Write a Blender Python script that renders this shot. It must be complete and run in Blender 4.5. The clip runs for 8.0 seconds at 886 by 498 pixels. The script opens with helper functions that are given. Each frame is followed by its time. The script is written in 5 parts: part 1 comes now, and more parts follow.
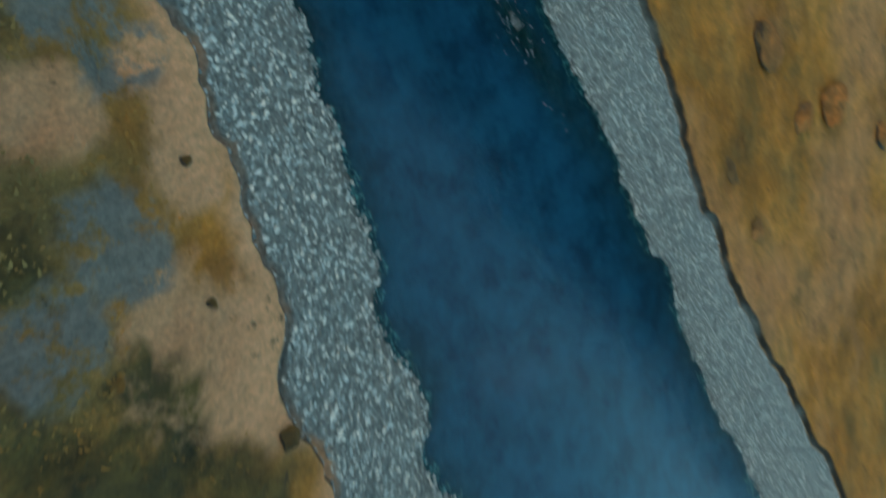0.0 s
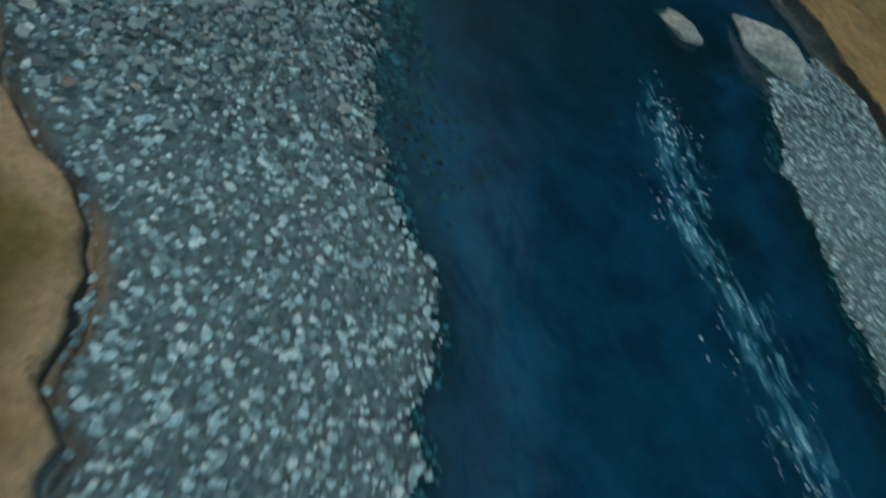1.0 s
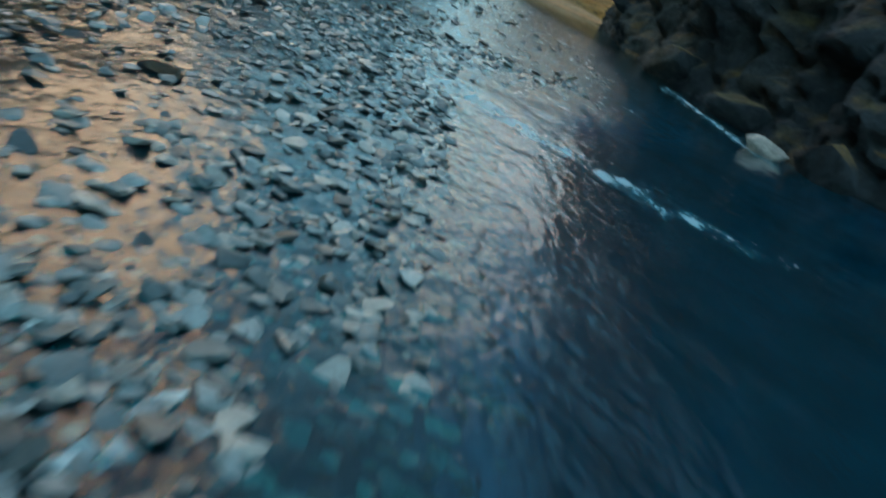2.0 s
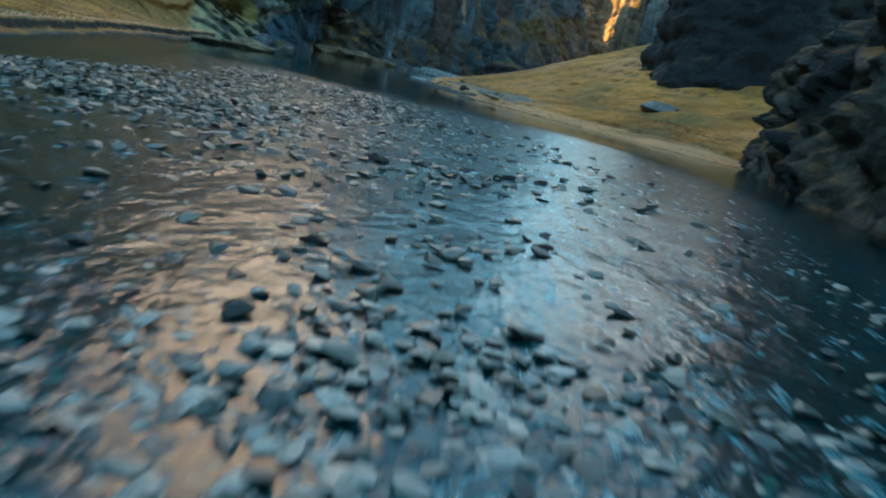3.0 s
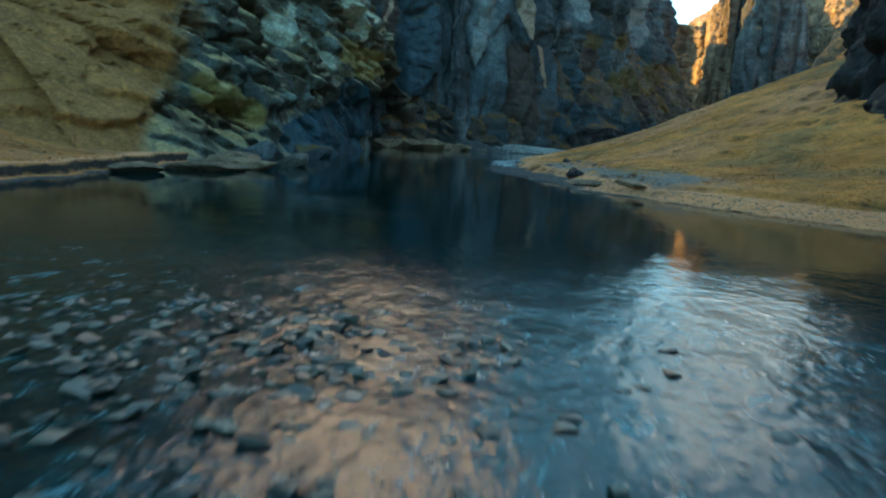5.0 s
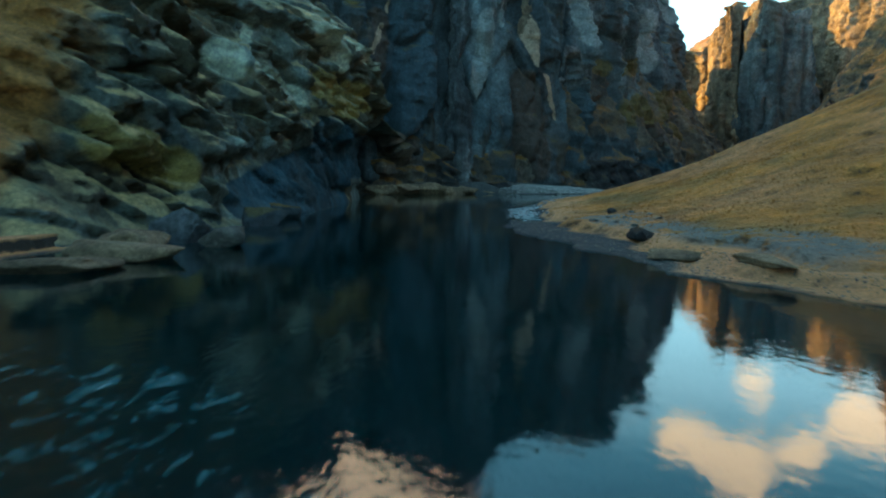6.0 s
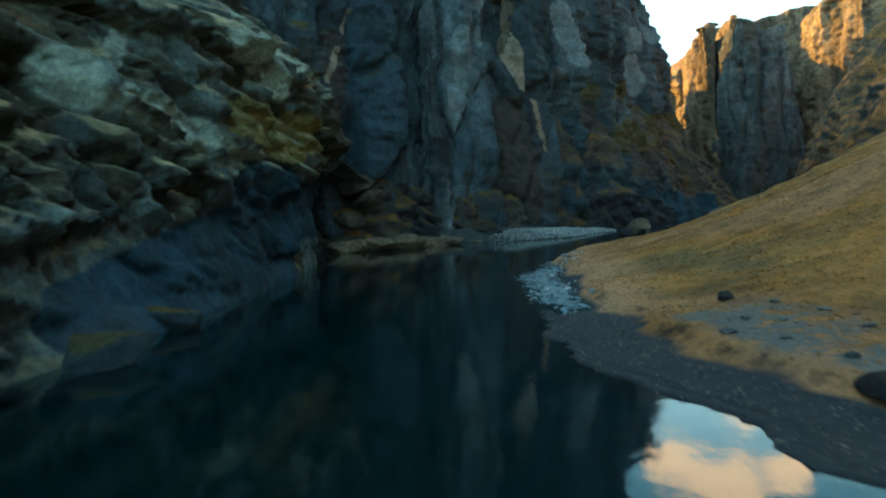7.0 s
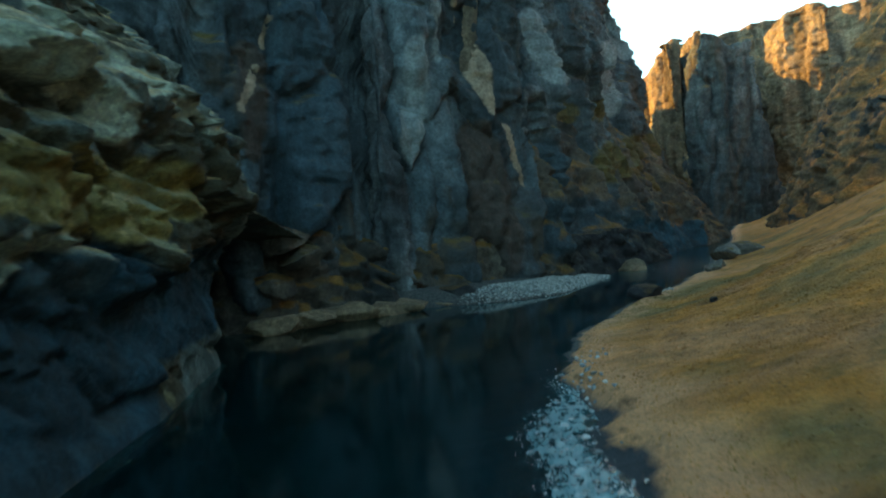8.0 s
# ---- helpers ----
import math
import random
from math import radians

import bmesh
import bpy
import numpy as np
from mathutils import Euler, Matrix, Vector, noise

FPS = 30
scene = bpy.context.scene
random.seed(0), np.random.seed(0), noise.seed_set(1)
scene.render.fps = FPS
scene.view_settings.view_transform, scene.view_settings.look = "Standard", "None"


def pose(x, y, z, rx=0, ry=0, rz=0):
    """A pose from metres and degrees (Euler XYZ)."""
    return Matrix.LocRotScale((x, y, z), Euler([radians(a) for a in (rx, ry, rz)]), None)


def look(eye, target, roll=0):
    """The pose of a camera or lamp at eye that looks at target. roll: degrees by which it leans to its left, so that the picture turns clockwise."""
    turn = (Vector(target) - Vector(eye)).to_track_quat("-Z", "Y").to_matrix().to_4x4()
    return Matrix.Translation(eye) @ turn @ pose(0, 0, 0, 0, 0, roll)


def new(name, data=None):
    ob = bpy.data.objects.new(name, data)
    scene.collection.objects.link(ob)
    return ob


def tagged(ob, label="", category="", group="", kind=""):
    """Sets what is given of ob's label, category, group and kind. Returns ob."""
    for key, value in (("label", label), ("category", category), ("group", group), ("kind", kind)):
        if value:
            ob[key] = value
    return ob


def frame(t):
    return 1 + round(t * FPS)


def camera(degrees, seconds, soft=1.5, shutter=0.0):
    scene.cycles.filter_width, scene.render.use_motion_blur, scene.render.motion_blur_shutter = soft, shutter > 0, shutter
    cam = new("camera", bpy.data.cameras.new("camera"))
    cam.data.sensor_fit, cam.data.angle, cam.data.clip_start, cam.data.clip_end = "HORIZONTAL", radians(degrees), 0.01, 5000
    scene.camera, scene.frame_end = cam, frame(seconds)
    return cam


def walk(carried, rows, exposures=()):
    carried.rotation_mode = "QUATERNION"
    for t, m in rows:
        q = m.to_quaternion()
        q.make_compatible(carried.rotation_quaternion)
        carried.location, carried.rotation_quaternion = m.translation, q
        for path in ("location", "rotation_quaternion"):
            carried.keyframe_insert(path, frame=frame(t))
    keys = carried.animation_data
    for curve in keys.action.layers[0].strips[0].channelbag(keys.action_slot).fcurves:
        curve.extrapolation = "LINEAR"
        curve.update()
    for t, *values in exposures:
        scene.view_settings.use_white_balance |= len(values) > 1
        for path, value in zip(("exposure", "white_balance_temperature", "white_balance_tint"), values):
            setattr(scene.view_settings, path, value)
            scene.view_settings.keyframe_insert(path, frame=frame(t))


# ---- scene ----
cam = camera(62.0, 8.0, soft=1.9, shutter=0.25)
PATH = [
    (0, (-8.571, -22.048, 13.319), (-7.218, -22.495, 11.916), 82.9),
    (0.5, (-4.649, -22.151, 10.381), (-3.413, -21.842, 8.84), 65.6),
    (1, (-1.034, -20.764, 6.837), (-0.101, -19.699, 5.424), 42.2),
    (1.5, (1.615, -17.401, 3.528), (2.176, -15.806, 2.46), 28.7),
    (2, (2.746, -12.327, 1.936), (3.0, -10.491, 1.184), 23.3),
    (2.2, (2.999, -10.201, 1.501), (3.143, -8.313, 0.857), 21.8),
    (3.3, (3.077, 1.502, 1.726), (2.811, 3.432, 1.276), 10.3),
    (3.5, (2.712, 3.682, 1.759), (2.411, 5.61, 1.321), 9.2),
    (4, (1.685, 9.165, 1.808), (1.302, 11.087, 1.408), 6.5),
    (4.5, (0.361, 14.939, 1.892), (-0.081, 16.857, 1.539), 4.7),
    (6, (-4.523, 33.601, 2.625), (-5.019, 35.528, 2.42), 0.7),
    (6.5, (-6.57, 40.984, 2.95), (-7.048, 42.92, 2.8), -0.9),
    (7, (-8.914, 49.141, 3.696), (-9.35, 51.09, 3.591), -2.5),
    (7.5, (-10.546, 57.486, 4.794), (-10.941, 59.446, 4.727), -3.9),
    (8, (-11.775, 65.756, 6.388), (-12.115, 67.726, 6.343), -4.6),
]
walk(cam, [(t, look(eye, target, roll)) for t, eye, target, roll in PATH], exposures=[(0, 2.05, 8300, 8), (1, 1.95, 7800, 5), (2, 2.35, 6800, 4), (4, 2.5, 6250, 1), (6, 2.02, 6600, 0), (8, 2.12, 7400, 2)])

# ---- light: low evening sun from beyond the western rim, blue sky with cream clouds ----
SUN_ELEV, SUN_AZ = 12.0, -81.0      # azimuth in degrees from +y, towards +x
world = bpy.data.worlds.new("world")
scene.world = world
world.use_nodes = True
wn, wl_ = world.node_tree.nodes, world.node_tree.links
wn.clear()


def wnode(kind, **values):
    n = wn.new(kind)
    for key, v in values.items():
        n.inputs[key].default_value = v
    return n


coord = wn.new("ShaderNodeTexCoord")
sky = wn.new("ShaderNodeTexSky")
sky.sky_type, sky.sun_disc = "NISHITA", False
sky.sun_elevation, sky.sun_rotation = radians(SUN_ELEV), radians(SUN_AZ)
sky_bg = wnode("ShaderNodeBackground", Strength=0.15)
cloud_bg = wnode("ShaderNodeBackground", Color=(1.0, 0.74, 0.53, 1), Strength=1.1)
stretch = wn.new("ShaderNodeMapping")
stretch.inputs["Scale"].default_value = (1.0, 1.0, 1.7)
stretch.inputs["Location"].default_value = (0.3, 0.1, 0.0)
puffs = wnode("ShaderNodeTexNoise", Scale=7.0, Detail=6.0, Roughness=0.55)
edge = wn.new("ShaderNodeMapRange")
edge.interpolation_type = "SMOOTHSTEP"
edge.inputs["From Min"].default_value, edge.inputs["From Max"].default_value = 0.71, 0.91
mixed, out = wn.new("ShaderNodeMixShader"), wn.new("ShaderNodeOutputWorld")
wl_.new(coord.outputs["Generated"], stretch.inputs["Vector"])
wl_.new(stretch.outputs["Vector"], puffs.inputs["Vector"])
wider = wn.new("ShaderNodeMath")
wider.operation = "MULTIPLY_ADD"
wider.inputs[1].default_value, wider.inputs[2].default_value = 1.35, -0.175
wl_.new(puffs.outputs["Fac"], wider.inputs[0])
density = wider.outputs[0]
# the cloud banks over the canyon, as azimuth, elevation, width and weight
for az, el, wide, weight in ((-21.5, 25.5, 11.0, 0.6), (-14, 41, 8, 0.45), (9.1, 14.9, 2.5, 0.44), (4.6, 18.8, 2.2, 0.38), (8.4, 20.6, 2.8, 0.40), (12.4, 19.4, 1.8, 0.34), (16.2, 15.8, 2.6, 0.44)):
    towards = wn.new("ShaderNodeVectorMath")
    towards.operation = "DISTANCE"
    towards.inputs[1].default_value = (math.sin(radians(az)) * math.cos(radians(el)), math.cos(radians(az)) * math.cos(radians(el)), math.sin(radians(el)))
    near = wn.new("ShaderNodeMapRange")
    near.interpolation_type = "SMOOTHSTEP"
    for key, v in (("From Min", radians(wide) * 1.35), ("From Max", radians(wide) * 0.35), ("To Min", 0.0), ("To Max", weight)):
        near.inputs[key].default_value = v
    total = wn.new("ShaderNodeMath")
    wl_.new(coord.outputs["Generated"], towards.inputs[0])
    wl_.new(towards.outputs["Value"], near.inputs["Value"])
    wl_.new(density, total.inputs[0])
    wl_.new(near.outputs["Result"], total.inputs[1])
    density = total.outputs[0]
wl_.new(density, edge.inputs["Value"])
clear = wn.new("ShaderNodeMix")
clear.data_type, clear.blend_type = "RGBA", "MULTIPLY"
clear.inputs[0].default_value = 1.0
height = wn.new("ShaderNodeSeparateXYZ")
wl_.new(coord.outputs["Generated"], height.inputs[0])
overhead = wn.new("ShaderNodeMapRange")
for key, v in (("From Min", 0.55), ("From Max", 0.92)):
    overhead.inputs[key].default_value = v
wl_.new(height.outputs["Z"], overhead.inputs["Value"])
depth_blue = wn.new("ShaderNodeMix")
depth_blue.data_type = "RGBA"
depth_blue.inputs[6].default_value, depth_blue.inputs[7].default_value = (0.48, 0.95, 1.03, 1), (0.86, 1.0, 0.96, 1)
wl_.new(overhead.outputs["Result"], depth_blue.inputs[0])
wl_.new(depth_blue.outputs[2], clear.inputs[7])
wl_.new(sky.outputs["Color"], clear.inputs[6])
low = wn.new("ShaderNodeMapRange")
low.interpolation_type = "SMOOTHSTEP"
for key, v in (("From Min", 0.37), ("From Max", 0.26), ("To Min", 0.0), ("To Max", 0.8)):
    low.inputs[key].default_value = v
wl_.new(height.outputs["Z"], low.inputs["Value"])
haze = wn.new("ShaderNodeMix")
haze.data_type = "RGBA"
haze.inputs[7].default_value = (2.1, 3.8, 4.9, 1)
wl_.new(low.outputs["Result"], haze.inputs[0])
wl_.new(clear.outputs[2], haze.inputs[6])
wl_.new(haze.outputs[2], sky_bg.inputs["Color"])
wl_.new(edge.outputs["Result"], mixed.inputs["Fac"])
wl_.new(sky_bg.outputs["Background"], mixed.inputs[1])
wl_.new(cloud_bg.outputs["Background"], mixed.inputs[2])
wl_.new(mixed.outputs["Shader"], out.inputs["Surface"])

lamp = bpy.data.lights.new("sun", "SUN")
lamp.energy, lamp.angle, lamp.color = 3.2, radians(0.6), (1.0, 0.56, 0.13)
sun = new("sun", lamp)
to_sun = Vector((math.sin(radians(SUN_AZ)) * math.cos(radians(SUN_ELEV)), math.cos(radians(SUN_AZ)) * math.cos(radians(SUN_ELEV)), math.sin(radians(SUN_ELEV))))
sun.matrix_world = look(to_sun * 300, (0, 0, 0))

# ---- noise on arrays ----


def hash3(i, j, k, seed):
    n = (i * 73856093) ^ (j * 19349663) ^ (k * 83492791) ^ (seed * 2654435761 & 0x7FFFFFFF)
    n = n & 0x7FFFFFFF
    n = (n ^ (n >> 13)) * 1274126177 & 0x7FFFFFFF
    n = (n ^ (n >> 16)) * 374761393 & 0x7FFFFFFF
    return (n & 0xFFFF) / 65535.0


def vnoise(x, y, z=0.0, seed=0):
    """Smooth value noise in -1..1 on arrays."""
    x, y, z = np.broadcast_arrays(np.asarray(x, float), np.asarray(y, float), np.asarray(z, float))
    i, j, k = (np.floor(a).astype(np.int64) for a in (x, y, z))
    u, v, w = x - i, y - j, z - k
    u, v, w = (a * a * a * (a * (a * 6 - 15) + 10) for a in (u, v, w))
    total = 0.0
    for a in (0, 1):
        for b in (0, 1):
            for c in (0, 1):
                total = total + hash3(i + a, j + b, k + c, seed) * (u if a else 1 - u) * (v if b else 1 - v) * (w if c else 1 - w)
    return total * 2 - 1


def fbm(x, y, z=0.0, octaves=4, seed=0, ridged=False):
    total, gain, norm = 0.0, 1.0, 0.0
    for o in range(octaves):
        n = vnoise(x * 2**o + 17.3 * o, y * 2**o - 9.1 * o, np.asarray(z, float) * 2**o + 4.7 * o, seed + o)
        total = total + gain * ((1 - 2 * np.abs(n)) if ridged else n)
        norm += gain
        gain *= 0.5
    return total / norm


def smooth(a, b, v):
    q = np.clip((v - a) / (b - a), 0, 1)
    return q * q * (3 - 2 * q)


# ---- materials ----


class Mat:
    """A small builder for node materials."""

    def __init__(self, name):
        self.m = bpy.data.materials.new(name)
        self.m.use_nodes = True
        self.t = self.m.node_tree
        self.b = self.t.nodes["Principled BSDF"]
        self.place = self.t.nodes.new("ShaderNodeNewGeometry").outputs["Position"]

    def link(self, a, b):
        self.t.links.new(a, b)
        return self

    def noise(self, scale, detail=4.0, rough=0.55, squash=(1, 1, 1), distort=0.0):
        v = self.t.nodes.new("ShaderNodeMapping")
        v.inputs["Scale"].default_value = squash
        self.link(self.place, v.inputs["Vector"])
        n = self.t.nodes.new("ShaderNodeTexNoise")
        n.inputs["Scale"].default_value, n.inputs["Detail"].default_value = scale, detail
        n.inputs["Roughness"].default_value, n.inputs["Distortion"].default_value = rough, distort
        self.link(v.outputs["Vector"], n.inputs["Vector"])
        return n.outputs["Fac"]

    def ramp(self, value, *stops):
        r = self.t.nodes.new("ShaderNodeValToRGB")
        e = r.color_ramp.elements
        while len(e) < len(stops):
            e.new(0.5)
        for el, (p, c) in zip(e, stops):
            el.position, el.color = p, (*c, 1) if isinstance(c, tuple) else (c, c, c, 1)
        self.link(value, r.inputs["Fac"])
        return r.outputs["Color"]

    def mix(self, fac, a, b, blend="MIX"):
        n = self.t.nodes.new("ShaderNodeMix")
        n.data_type, n.blend_type = "RGBA", blend
        for v, s in ((fac, n.inputs[0]), (a, n.inputs[6]), (b, n.inputs[7])):
            if isinstance(v, (int, float)):
                s.default_value = v
            elif isinstance(v, tuple):
                s.default_value = (*v, 1)
            else:
                self.link(v, s)
        return n.outputs[2]

    def math(self, op, a, b=0.0, c=0.0):
        n = self.t.nodes.new("ShaderNodeMath")
        n.operation = op
        n.use_clamp = op == "MULTIPLY_ADD"
        for v, s in zip((a, b, c), n.inputs):
            if isinstance(v, (int, float)):
                s.default_value = v
            else:
                self.link(v, s)
        return n.outputs[0]

    def attribute(self, name):
        n = self.t.nodes.new("ShaderNodeAttribute")
        n.attribute_name = name
        return n.outputs["Fac"]

    def upward(self):
        """How far a face looks up, 0 to 1."""
        g = self.t.nodes.new("ShaderNodeNewGeometry")
        s = self.t.nodes.new("ShaderNodeSeparateXYZ")
        self.link(g.outputs["Normal"], s.inputs[0])
        return s.outputs["Z"]

    def done(self, color, rough=0.85, bump=None, depth=0.1, strength=0.6):
        for v, key in ((color, "Base Color"), (rough, "Roughness")):
            if isinstance(v, (int, float)):
                self.b.inputs[key].default_value = v
            elif isinstance(v, tuple):
                self.b.inputs[key].default_value = (*v, 1)
            else:
                self.link(v, self.b.inputs[key])
        if bump is not None:
            n = self.t.nodes.new("ShaderNodeBump")
            n.inputs["Strength"].default_value, n.inputs["Distance"].default_value = strength, depth
            self.link(bump, n.inputs["Height"])
            self.link(n.outputs["Normal"], self.b.inputs["Normal"])
        return self.m


def rock_material(name, dark, mid, light, moss=(0.085, 0.075, 0.018), moss_from=0.35, moss_to=0.75, streaks=0.6, scale=1.0, stain=None, stain_from=0.54, tan=(0.27, 0.17, 0.10), pale=(0.30, 0.32, 0.31), ochre=(0.17, 0.11, 0.03), relief=0.5, blue=(0.05, 0.085, 0.105), brown=(0.08, 0.055, 0.042), wet=(0.011, 0.038, 0.052)):
    """Rock with broad beds, stains that run down it and moss where it looks up."""
    k = Mat(name)
    broad = k.noise(0.09 * scale, 5, 0.6, (1, 1, 0.5), 0.8)
    fine = k.noise(1.3 * scale, 8, 0.65)
    down = k.noise(0.42 * scale, 5, 0.55, (1, 1, 0.09), 0.5)
    color = k.ramp(broad, (0.32, dark), (0.5, mid), (0.66, light))
    color = k.mix(streaks, color, k.ramp(down, (0.36, 0.35), (0.5, 0.8), (0.62, 1.6)), "MULTIPLY")
    color = k.mix(0.7, color, k.ramp(fine, (0.3, 0.35), (0.5, 0.85), (0.66, 1.45)), "MULTIPLY")
    if stain:
        color = k.mix(k.ramp(k.noise(0.13 * scale, 6, 0.6, (1, 1, 0.35), 1.2), (stain_from, 0.0), (stain_from + 0.08, 0.85)), color, stain)
    # scree chutes, bleached ribs and ochre lichen, each with its own outline
    for name_, tone in (("blue", blue), ("brown", brown), ("pale", pale), ("ochre", ochre), ("tan", tan)):
        shade = k.mix(0.8, tone, k.ramp(k.noise(0.8, 7, 0.65, (1, 1, 0.5)), (0.3, 0.45), (0.65, 1.35)), "MULTIPLY")
        edge_ = k.math("ADD", k.attribute(name_), k.math("MULTIPLY", k.math("SUBTRACT", k.noise(0.4, 8, 0.7, (1, 1, 0.7)), 0.5), 2.2))
        color = k.mix(k.ramp(k.math("MULTIPLY", k.attribute(name_), edge_), (0.15, 0.0), (0.6, 0.9)), color, shade)
    patch = k.math("ADD", k.upward(), k.math("MULTIPLY", k.math("SUBTRACT", k.noise(0.35 * scale, 5, 0.6), 0.5), 1.3))
    mask = k.ramp(patch, (moss_from, 0.0), (moss_to, 1.0))
    green = k.mix(k.ramp(k.noise(0.22, 5), (0.4, 0.0), (0.6, 1.0)), moss, (moss[0] * 2.6, moss[1] * 1.8, moss[2] * 1.3))
    green = k.mix(0.6, green, k.ramp(fine, (0.3, 0.5), (0.65, 1.3)), "MULTIPLY")
    color = k.mix(mask, color, green)
    # dry turf on the gentler slopes
    edge_ = k.math("ADD", k.attribute("turf"), k.math("MULTIPLY", k.math("SUBTRACT", k.noise(0.2, 9, 0.7), 0.5), 2.6))
    straw = k.mix(k.noise(0.4, 8, 0.7), (0.30, 0.14, 0.036), (0.72, 0.325, 0.088))
    straw = k.mix(0.6, straw, k.ramp(fine, (0.3, 0.5), (0.65, 1.3)), "MULTIPLY")
    color = k.mix(k.ramp(k.math("MULTIPLY", k.attribute("turf"), edge_), (0.12, 0.0), (0.4, 1.0)), color, straw)
    # bare wet rock along the water, with the undercut's shade painted in dark blue
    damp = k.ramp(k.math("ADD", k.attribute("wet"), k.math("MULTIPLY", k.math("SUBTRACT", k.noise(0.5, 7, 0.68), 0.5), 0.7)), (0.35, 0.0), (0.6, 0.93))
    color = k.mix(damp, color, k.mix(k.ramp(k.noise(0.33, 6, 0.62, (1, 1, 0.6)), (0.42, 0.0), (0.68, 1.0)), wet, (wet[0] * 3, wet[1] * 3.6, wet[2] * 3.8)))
    grit = k.noise(4.2 * scale, 9, 0.72)
    color = k.mix(0.65, color, k.ramp(grit, (0.34, 0.45), (0.5, 0.95), (0.64, 1.5)), "MULTIPLY")
    return k.done(color, 0.82, k.math("ADD", k.math("MULTIPLY", grit, 0.5), k.math("ADD", fine, k.math("ADD", k.math("MULTIPLY", down, 0.5), k.math("MULTIPLY", k.noise(14.0 * scale, 5, 0.7), 0.12)))), relief / scale, 1.0)


rock_left = rock_material("mossy_rock", (0.06, 0.074, 0.074), (0.175, 0.205, 0.175), (0.46, 0.52, 0.45), moss=(0.29, 0.295, 0.18), moss_from=0.5, moss_to=0.9, streaks=0.3, stain=(0.10, 0.072, 0.03), stain_from=0.47, pale=(0.74, 0.77, 0.58), ochre=(0.44, 0.31, 0.09), brown=(0.11, 0.085, 0.05), tan=(0.5, 0.42, 0.28))
rock_main = rock_material("basalt_rock", (0.034, 0.048, 0.057), (0.074, 0.097, 0.107), (0.17, 0.20, 0.21), moss=(0.07, 0.062, 0.016), moss_from=0.55, moss_to=0.95, streaks=0.6, scale=0.7, relief=0.22, stain=(0.075, 0.054, 0.038), stain_from=0.57, ochre=(0.13, 0.088, 0.022), pale=(0.29, 0.315, 0.31), tan=(0.44, 0.30, 0.20), blue=(0.044, 0.078, 0.098))
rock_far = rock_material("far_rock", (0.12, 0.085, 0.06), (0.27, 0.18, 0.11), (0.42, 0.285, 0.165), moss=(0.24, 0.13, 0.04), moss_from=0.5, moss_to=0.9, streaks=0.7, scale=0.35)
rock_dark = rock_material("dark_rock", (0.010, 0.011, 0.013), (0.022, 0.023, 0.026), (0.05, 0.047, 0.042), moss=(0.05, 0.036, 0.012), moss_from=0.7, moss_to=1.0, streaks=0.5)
rock_brown = rock_material("brown_rock", (0.045, 0.05, 0.05), (0.14, 0.11, 0.085), (0.29, 0.225, 0.16), moss=(0.13, 0.085, 0.024), moss_from=0.45, moss_to=0.8, streaks=0.3, scale=0.6, stain=(0.19, 0.115, 0.06))
# far rock in darker, bluer tones: the bastion's shade is in the colour
shaded_bastion_rock = rock_material("shaded_bastion_rock", (0.06, 0.07, 0.075), (0.11, 0.12, 0.12), (0.20, 0.195, 0.18), moss=(0.14, 0.10, 0.04), moss_from=0.6, moss_to=1.0, streaks=0.5, scale=0.4, stain=(0.11, 0.085, 0.065), pale=(0.24, 0.22, 0.19))
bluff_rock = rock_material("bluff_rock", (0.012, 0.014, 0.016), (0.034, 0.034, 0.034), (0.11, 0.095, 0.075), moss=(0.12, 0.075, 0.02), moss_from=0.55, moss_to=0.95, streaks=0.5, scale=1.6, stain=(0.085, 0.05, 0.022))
slope_brown = rock_material("slope_rock", (0.10, 0.085, 0.07), (0.27, 0.165, 0.095), (0.42, 0.26, 0.145), moss=(0.31, 0.155, 0.05), moss_from=0.2, moss_to=0.65, streaks=0.3, scale=0.5, stain=(0.075, 0.085, 0.092), stain_from=0.54)
rock_pale = rock_material("pale_rock", (0.07, 0.066, 0.058), (0.17, 0.155, 0.13), (0.31, 0.28, 0.24), moss_from=0.95, moss_to=1.4, streaks=0.3, scale=2.0)
rock_bleached = rock_material("bleached_rock", (0.50, 0.36, 0.28), (0.72, 0.55, 0.44), (0.90, 0.70, 0.57), moss_from=1.2, moss_to=1.6, streaks=0.2, scale=2.0)
slab_grey = rock_material("slab_rock", (0.10, 0.105, 0.10), (0.19, 0.19, 0.175), (0.32, 0.31, 0.28), moss_from=1.3, moss_to=1.8, streaks=0.2, scale=3.0)
slab_tan = rock_material("ledge_rock", (0.12, 0.085, 0.05), (0.26, 0.175, 0.10), (0.42, 0.29, 0.17), moss_from=1.2, moss_to=1.7, streaks=0.2, scale=2.5)
rib_pale = rock_material("weathered_rock", (0.07, 0.08, 0.088), (0.16, 0.175, 0.182), (0.36, 0.37, 0.36), moss_from=0.8, moss_to=1.2, streaks=0.7, scale=1.0)
scree_tan = rock_material("tan_scree", (0.14, 0.10, 0.065), (0.21, 0.15, 0.095), (0.3, 0.22, 0.14), moss_from=0.95, moss_to=1.4, streaks=0.3, scale=1.5)


